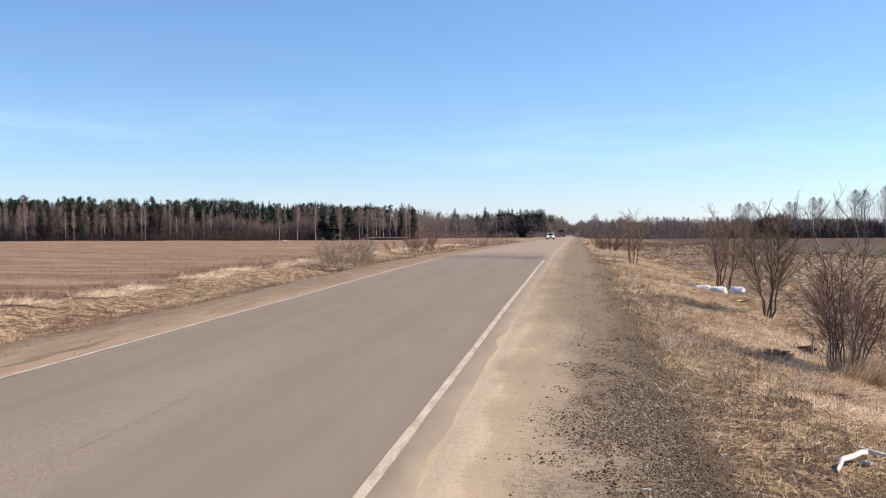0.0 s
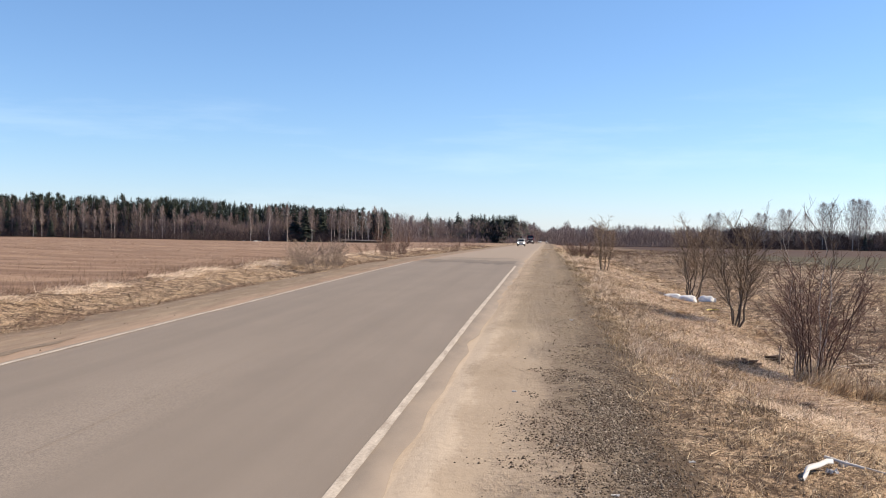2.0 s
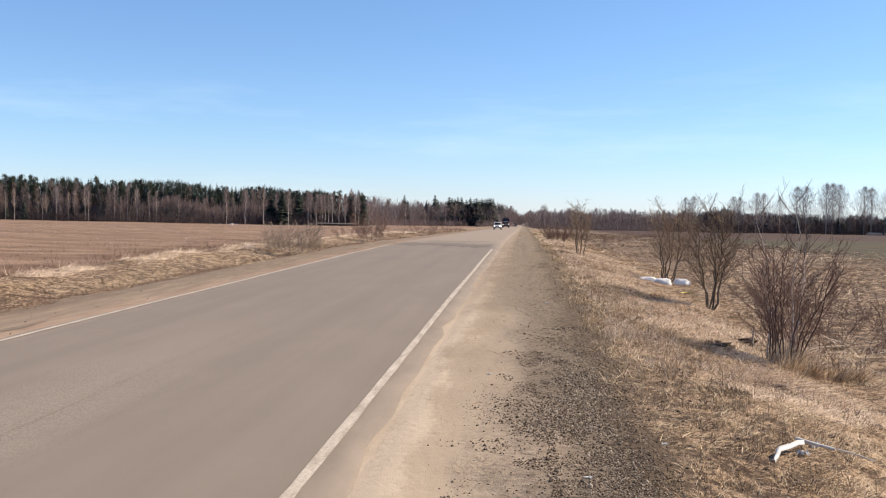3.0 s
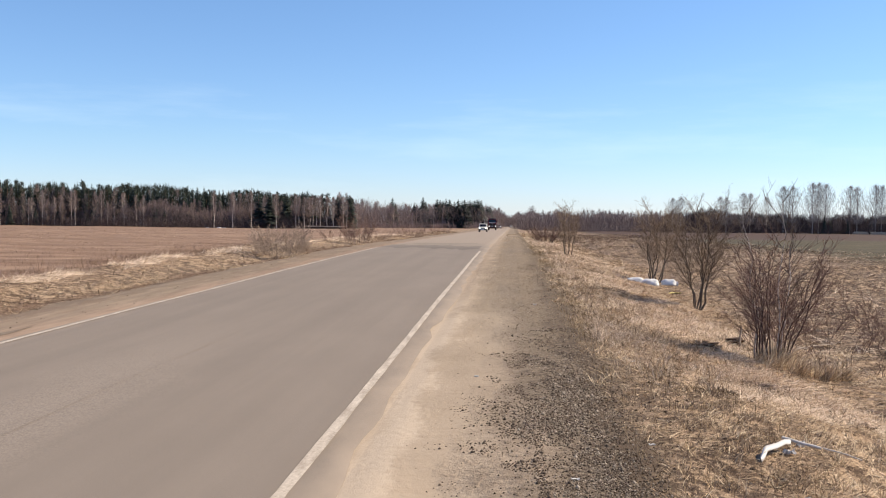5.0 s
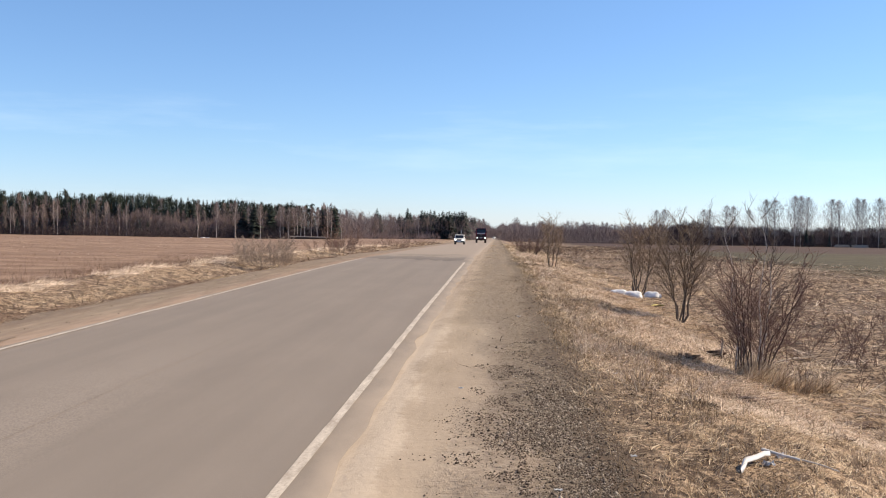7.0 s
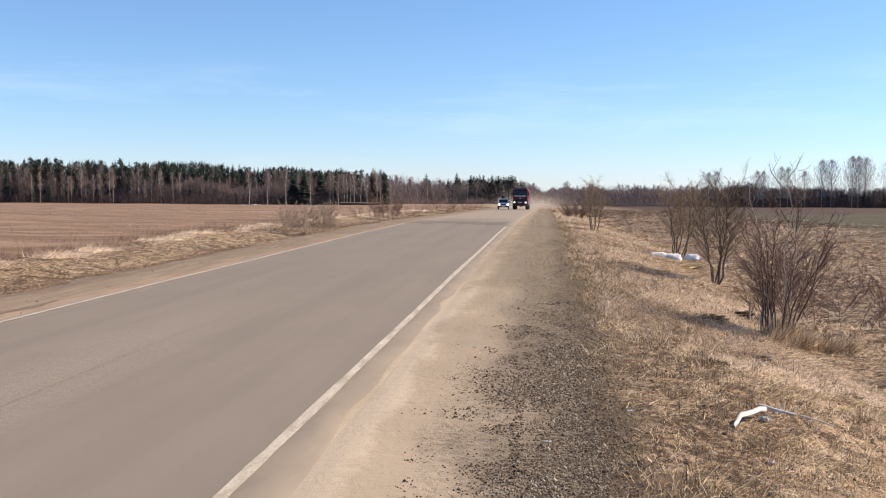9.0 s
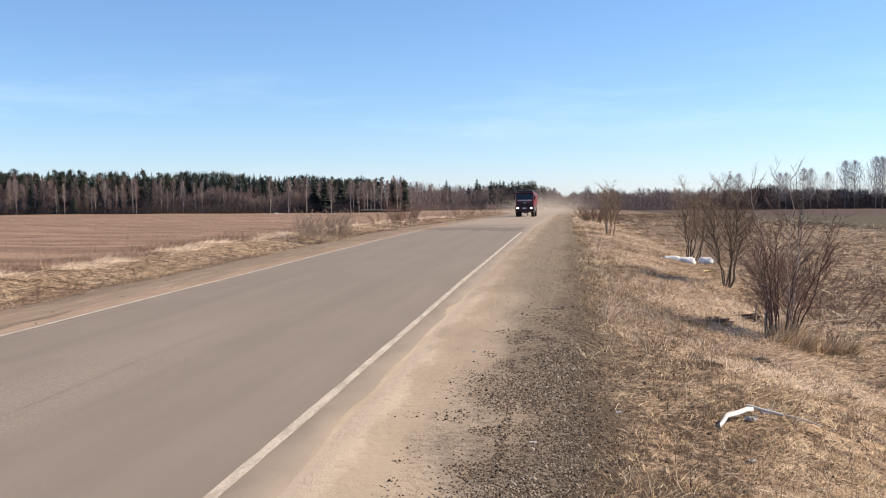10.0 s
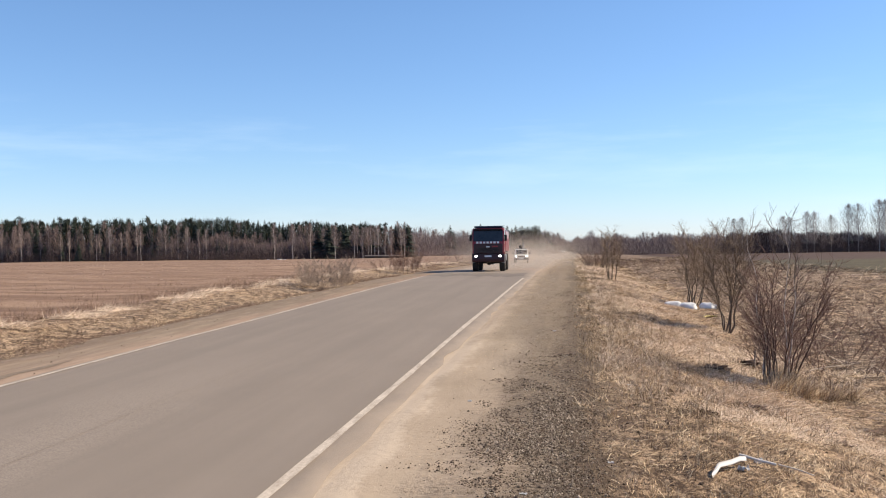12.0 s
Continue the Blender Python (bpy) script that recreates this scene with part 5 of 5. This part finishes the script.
M_WHITE = plain("white_lacquer", (.78, .74, .68), .35, 0, .08, 3, coat=.4)
M_DUSTED = plain("dark_car_lacquer", (.05, .05, .058), .4, 0, .15, 3, coat=.4)
M_LETTER = plain("white_marking", (.74, .74, .76), .6, 0, .06, 20)
M_LAMP = plain("headlight_glow", (1.0, .97, .9), .3, 0, .0, 20, glow=7.0)
M_DIM = plain("headlight_lens", (.7, .72, .74), .15, 0, .03, 20)


def glass():
    s = Shade("dark_window_glass", .06)
    s.put(s.b.inputs["Specular IOR Level"], .6)
    return s.done(s.ramp(s.noise(s.local(), 2.0, 3), [(.3, (.01, .012, .015)), (.7, (.028, .031, .036))]))


M_GLASS = glass()


def wheel(parent, x, y, r, w, rim_mat, dish=.5):
    """Hub mesh that turns, with its tyre and rim as sub-parts."""
    bm = bmesh.new()
    rod(bm, (-w * .5, 0, 0), (w * .5, 0, 0), r * .16, r * .16, 12)
    for k in range(6):
        a = k * math.pi / 3
        rod(bm, (w * .46, math.cos(a) * r * .26, math.sin(a) * r * .26), (w * .53, math.cos(a) * r * .26, math.sin(a) * r * .26), r * .035, r * .035, 6)
    hub = part("wheel", bm, M_STEEL, parent, at=(x, y, r))
    prof = [(-.42, dish), (-.5, dish + .12), (-.5, .86), (-.42, .97), (-.2, 1.0), (0, .985), (.2, 1.0), (.42, .97), (.5, .86), (.5, dish + .12), (.42, dish)]
    n = 36
    v = [(px * w, math.cos(2 * math.pi * k / n) * pr * r * (1 if pr < .95 or k % 2 else .965), math.sin(2 * math.pi * k / n) * pr * r * (1 if pr < .95 or k % 2 else .965)) for k in range(n) for px, pr in prof]
    m = len(prof)
    f = [(k * m + i, k * m + (i + 1) % m, ((k + 1) % n) * m + (i + 1) % m, ((k + 1) % n) * m + i) for k in range(n) for i in range(m)]
    part("tyre", mesh_of("tyre", v, f, True), M_RUBBER, hub)
    bm = bmesh.new()
    rod(bm, (-w * .36, 0, 0), (w * .36, 0, 0), r * (dish + .02), r * (dish + .02), 24)
    for k in range(8):
        a = k * math.pi / 4 + .2
        rod(bm, (w * .36, math.cos(a) * r * .36, math.sin(a) * r * .36), (w * .39, math.cos(a) * r * .36, math.sin(a) * r * .36), r * .07, r * .07, 8)
    part("rim", bm, rim_mat, hub)
    return hub


def build_truck():
    """Faces -y; the origin lies on the road under its bumper."""
    ob = thing("truck", "red high-wheeled racing truck with dark windscreen and lit headlights", "truck")
    cab = bmesh.new()
    prism(cab, [(.10, .78), (.02, 1.2), (.03, 1.95), (.20, 2.88), (.36, 3.02), (1.95, 3.06), (2.0, .95), (1.5, .95), (1.35, 1.32), (.55, 1.32), (.42, .78)], -1.2, 1.2, .04)
    part("cab", cab, M_RED, ob)
    part("windscreen", boxed(-1.12, 1.12, -.02, .02, 0, .8, bevel=.012), M_GLASS, ob, "large dark windscreen", (0, .028, 2.1)).rotation_euler.x = radians(-10.5)
    part("front_panel", boxed(-1.1, 1.1, -.012, .05, 1.26, 1.94, bevel=.03), M_SHADEDFRONT, ob, "front panel with its shade put into the maroon")
    for k in range(4):
        part("grille_slat", boxed(-.8, .8, -.035, .0, 1.34 + k * .085, 1.385 + k * .085, bevel=.01), M_BLACK, ob)
    for k in range(7):
        part("letter_bar", boxed(-.9 + k * .262, -.73 + k * .262, -.03, .01, 1.955, 2.09, bevel=.008), M_LETTER, ob, "white marking too small to read")
    part("emblem", boxed(-.14, .14, -.05, -.01, 1.68, 1.76, bevel=.02), M_LETTER, ob, "small pale emblem plate")
    part("emblem", boxed(.3, .74, -.045, -.01, 1.7, 1.8, bevel=.02), M_RED, ob, "red side emblem bar")
    part("roof_visor", boxed(-1.1, 1.1, -.06, .34, 2.9, 2.98, bevel=.03), M_BLACK, ob, "black visor over the windscreen")
    part("roof_cap", boxed(-1.08, 1.08, .4, 1.9, 3.05, 3.18, bevel=.05), M_NAVY, ob, "dark roof cap")
    bump = bmesh.new()
    prism(bump, [(-.1, .68), (-.16, .82), (-.14, 1.2), (.05, 1.27), (.5, 1.27), (.5, .78), (.1, .64)], -1.23, 1.23, .04)
    part("bumper", bump, M_SHADEDFRONT, ob, "dark bumper with sunk headlights")
    for s in (-1, 1):
        lamp = part("headlight", boxed(s * .9 - .17, s * .9 + .17, -.185, -.1, .98, 1.18, bevel=.03), M_BLACK, ob)
        part("bulb_glow", boxed(s * .9 - .095, s * .9 + .095, -.2, -.18, 1.02, 1.14, bevel=.008), M_LAMP, lamp, "bright lit lamp")
        mir = bmesh.new()
        box(mir, s * 1.34 - .09, s * 1.34 + .09, .1, .2, 2.12, 2.55, .03)
        m = part("mirror", mir, M_BLACK, ob, "black side mirror")
        arm = bmesh.new()
        rod(arm, (s * 1.18, .25, 2.5), (s * 1.38, .16, 2.45), .02, .02)
        rod(arm, (s * 1.18, .25, 2.15), (s * 1.38, .16, 2.2), .02, .02)
        part("mirror_arm", arm, M_BLACK, m)
        part("side_window", boxed(s * 1.2 - .012, s * 1.2 + .012, .45, 1.55, 2.1, 2.8, bevel=.01), M_GLASS, ob)
        part("door_handle", boxed(s * 1.22 - .02, s * 1.22 + .02, 1.5, 1.66, 1.85, 1.9, bevel=.008), M_BLACK, ob)
        part("step", boxed(s * 1.12 - .1, s * 1.12 + .1, .15, .5, .62, .68, bevel=.01), M_STEEL, ob)
        part("mudguard", boxed(s * 1.06 - .19, s * 1.06 + .19, 3.85, 5.35, 1.32, 1.38, bevel=.02), M_BLACK, ob)
        part("fuel_tank", boxed(s * .95 - .25, s * .95 + .25, 2.35, 3.5, .7, 1.2, bevel=.1), M_STEEL, ob)
        part("frame_rail", boxed(s * .42 - .05, s * .42 + .05, .4, 6.4, .82, 1.08, bevel=.01), M_BLACK, ob)
    part("number_plate", boxed(-.26, .26, -.19, -.155, 1.02, 1.13, bevel=.005), M_LETTER, ob, "white plate with an unreadable mark")
    part("cargo_body", boxed(-1.23, 1.23, 2.12, 6.5, 1.42, 2.86, bevel=.06), M_RED, ob, "red boxy rear body")
    part("cargo_cover", boxed(-1.2, 1.2, 2.18, 6.44, 2.85, 2.95, bevel=.05), M_NAVY, ob, "dark cover on the rear body")
    for y in (.95, 4.6):
        ax = bmesh.new()
        rod(ax, (-1.0, y, .64), (1.0, y, .64), .09, .09, 10)
        bmesh.ops.create_icosphere(ax, subdivisions=2, radius=.2, matrix=Matrix.Translation((0, y, .62)))
        part("axle", ax, M_BLACK, ob)
    for child in ob.children_recursive:
        child.location = (child.location.x * .93, child.location.y, child.location.z * 1.02)
        child.data.transform(Matrix.Diagonal((.93, 1, 1.02, 1)))
    whs = [wheel(ob, s * .96, y, .64, .4, M_RED) for y in (.95, 4.6) for s in (-1, 1)]
    return ob, whs


def build_car(name, label, paint, lit=(1, 1), gear=False, tall=1.66):
    """A boxy estate car, facing -y; the origin lies on the road under its bumper."""
    ob = thing(name, label, "car")
    k = tall / 1.66
    b = bmesh.new()
    prism(b, [(.06, .36), (.0, .52), (.02, .82), (.16, .94), (1.15, 1.03), (4.0, 1.05), (4.12, .9), (4.12, .42), (3.9, .34), (3.55, .34), (3.4, .62), (2.85, .62), (2.7, .34), (1.25, .34), (1.1, .62), (.55, .62), (.42, .34)], -.85, .85, .035)
    part("body", b, paint, ob)
    c = bmesh.new()
    prism(c, [(1.0, 1.0), (1.62, 1.58 * k), (1.8, 1.64 * k), (3.85, 1.62 * k), (4.08, 1.02)], -.76, .76, .05)
    part("cabin", c, paint, ob)
    rise = 1.56 * k - 1.06
    w = part("windscreen", boxed(-.66, .66, -.012, .012, 0, math.hypot(.56, rise) * .94, bevel=.006), M_GLASS, ob, "dark windscreen", (0, 1.03, 1.07))
    w.rotation_euler.x = -math.atan2(.56, rise)
    for s in (-1, 1):
        for y0, y1 in ((1.85, 2.65), (2.75, 3.7)):
            part("side_window", boxed(s * .765 - .01, s * .765 + .01, y0, y1, 1.12, 1.5 * k, bevel=.006), M_GLASS, ob)
        lamp = part("headlight", boxed(s * .62 - .13, s * .62 + .13, -.02, .06, .68, .86, bevel=.02), M_DIM, ob)
        if lit[(s + 1) // 2]:
            part("bulb_glow", boxed(s * .62 - .095, s * .62 + .095, -.035, -.018, .695, .845, bevel=.006), M_LAMP, lamp, "bright lit lamp")
        m = part("mirror", boxed(s * .98 - .09, s * .98 + .09, 1.35, 1.43, 1.08, 1.22, bevel=.02), M_BLACK, ob)
        arm = bmesh.new()
        rod(arm, (s * .8, 1.4, 1.08), (s * .92, 1.4, 1.12), .015, .015)
        part("mirror_arm", arm, M_BLACK, m)
    part("bumper", boxed(-.86, .86, -.09, .08, .36, .56, bevel=.04), M_BLACK, ob, "black front bumper")
    part("grille", boxed(-.44, .44, -.015, .05, .66, .84, bevel=.01), M_BLACK, ob, "dark grille")
    part("number_plate", boxed(-.26, .26, -.105, -.09, .42, .53, bevel=.003), M_LETTER, ob, "white plate with an unreadable mark")
    if gear:
        rk = bmesh.new()
        for y in (2.0, 2.7, 3.4):
            rod(rk, (-.72, y, 1.7 * k), (.72, y, 1.7 * k), .018, .018)
        for s in (-1, 1):
            rod(rk, (s * .66, 1.9, 1.7 * k), (s * .66, 3.5, 1.7 * k), .018, .018)
            for y in (2.0, 3.4):
                rod(rk, (s * .66, y, 1.6 * k), (s * .66, y, 1.71 * k), .018, .018)
        rack = part("roof_rack", rk, M_BLACK, ob, "black roof rack")
        # box and mast stand for one indistinct shape above the roof
        part("equipment_box", boxed(-.3, .12, 2.1, 2.6, 1.715 * k, 2.06 * k, bevel=.04), M_BLACK, rack, "dark box for an indistinct shape on the roof")
        mast = bmesh.new()
        rod(mast, (.22, 2.35, 1.7 * k), (.22, 2.35, 2.3 * k), .05, .035)
        box(mast, .14, .3, 2.2, 2.46, 2.28 * k, 2.46 * k, .03)
        part("mast", mast, M_STEEL, rack, "pale short mast with a small block on top")
    whs = [wheel(ob, s * .74, y, .34, .2, M_STEEL, .55) for y in (.84, 3.13) for s in (-1, 1)]
    return ob, whs


def build_dust():
    """Puffs of road dust, each a rigid cloud of fine grains."""
    s = Shade("airborne_dust", 1.0)
    grain = s.done(s.ramp(s.island(), [(0, (.6, .51, .42)), (1, (.76, .67, .57))]))
    thin, both = s.t.nodes.new("ShaderNodeBsdfTranslucent"), s.t.nodes.new("ShaderNodeMixShader")
    thin.inputs["Color"].default_value = (.7, .6, .5, 1)
    both.inputs[0].default_value = .5
    s.t.links.new(s.b.outputs[0], both.inputs[1])
    s.t.links.new(thin.outputs[0], both.inputs[2])
    s.t.links.new(both.outputs[0], s.t.nodes["Material Output"].inputs["Surface"])
    puffs = []
    for k in range(9):
        n = (30000, 22000, 12000, 10000, 24000, 34000, 34000, 30000, 24000)[k]
        sx, sy, sz = 2.7 + .3 * k, 3.4, .95 + .13 * k
        p = np.stack([rng.normal(0, sx, n), rng.normal(0, sy, n), np.abs(rng.normal(0, sz, n)) + .04], 1)
        p[:, 0] += .8 * np.sin(p[:, 1] * .6 + k)
        e = p + rng.normal(0, .012 + .0014 * k, (n, 3))
        me = mesh_of("dust_puff", *slivers(p, e, np.full(n, .021 + .002 * k), .9))
        me.materials.append(grain)
        puffs.append(tagged(new("dust_puff", me), "pale brown dust whirled up behind the truck", "dust", kind="stuff"))
    return puffs


build_litter()
build_log_piles()
TRUCK, TRUCK_WHEELS = build_truck()
WHITE_CAR, WHITE_WHEELS = build_car("estate_car", "white boxy estate car with an indistinct roof load and lit headlights", M_WHITE, (1, 1), True)
DARK_CAR, _ = build_car("following_car", "dark car with lit headlights far down the road", M_DUSTED)
LAST_CAR, _ = build_car("distant_car", "pale car with lit headlights far down the road", M_WHITE)
PUFFS = build_dust()


# ---- what moves ----
TRUCK_Y = ((0, 398), (3.5, 306), (5.5, 251), (7, 207), (9.5, 132), (11, 95), (12, 67.3))
TRUCK_X = ((0, -4.1), (4.5, -4.0), (5.5, -3.4), (7, -1.6), (8.6, -1.5), (9.5, -2.4), (11, -3.45), (11.5, -3.4), (12, -3.2))
CAR_Y = ((0, 219), (5.5, 183), (7, 159), (9.5, 141), (11, 121), (12, 113))
CAR_X = ((0, -3.9), (5.5, -4.1), (7.5, -4.5), (9.2, -4.3), (10, -3.9), (12, -3.3))


def along(rows_, t):
    """A smooth curve through a few (time, value) pairs."""
    ts, vs = np.array([r[0] for r in rows_], float), np.array([r[1] for r in rows_], float)
    i = int(np.clip(np.searchsorted(ts, t) - 1, 0, len(ts) - 2))
    sl = np.gradient(vs, ts)
    h = ts[i + 1] - ts[i]
    u = (t - ts[i]) / h
    return float((2 * u ** 3 - 3 * u ** 2 + 1) * vs[i] + (u ** 3 - 2 * u ** 2 + u) * h * sl[i] + (3 * u ** 2 - 2 * u ** 3) * vs[i + 1] + (u ** 3 - u ** 2) * h * sl[i + 1])


def on_road(x, y, length=4.0, turn=0.0):
    z0, z1 = float(road_top(x, y + .8)), float(road_top(x, y + .8 + length))
    return pose(x, y, z0 - .002, math.degrees(math.atan2(z1 - z0, length)), 0, turn)


def drive(ob, xs, ys, length):
    rows_ = []
    for k in range(61):
        t = k * .2
        x, y = along(xs, t), along(ys, t)
        dx, dy = along(xs, min(t + .1, 12)) - along(xs, max(t - .1, 0)), along(ys, min(t + .1, 12)) - along(ys, max(t - .1, 0))
        rows_.append((t, on_road(x, y, length, math.degrees(math.atan2(dx, -dy)))))
    walk(ob, rows_)


def roll(wheels, ys, radius):
    for w in wheels:
        at = w.location.copy()
        walk(w, [(k / 30, pose(*at, math.degrees((along(ys, k / 30) - along(ys, 0)) / radius) * -1)) for k in range(361)])


def motions():
    drive(TRUCK, TRUCK_X, TRUCK_Y, 3.65)
    roll(TRUCK_WHEELS, TRUCK_Y, .64)
    drive(WHITE_CAR, CAR_X, CAR_Y, 2.3)
    roll(WHITE_WHEELS, CAR_Y, .34)
    drive(DARK_CAR, ((0, -.7), (6, -4.3), (12, -5.2)), ((0, 530), (6, 385), (12, 240)), 2.3)
    drive(LAST_CAR, ((0, 2.6), (6, .6), (12, -2.2)), ((0, 690), (6, 590), (12, 480)), 2.3)
    for k, puff in enumerate(PUFFS):
        rows_ = []
        for j in range(25):
            t = j * .5
            spread = .8 + (9.0 + .4 * k - .8) * float(sstep(t, 6.5, 9.0))
            y = along(TRUCK_Y, t) + 10.5 + k * spread
            x = along(TRUCK_X, max(0, t - k * .3)) + .5 * math.sin(k * 2.1) + (1.3 if k < 3 else 0) * float(sstep(t, 6.5, 9.0)) - .25 * k * float(sstep(t, 8, 12))
            rows_.append((t, pose(x, y, float(fall(y)) - 7 * (1 - float(sstep(t, 6.8, 9.0 + .1 * k))))))
        walk(puff, rows_)


motions()
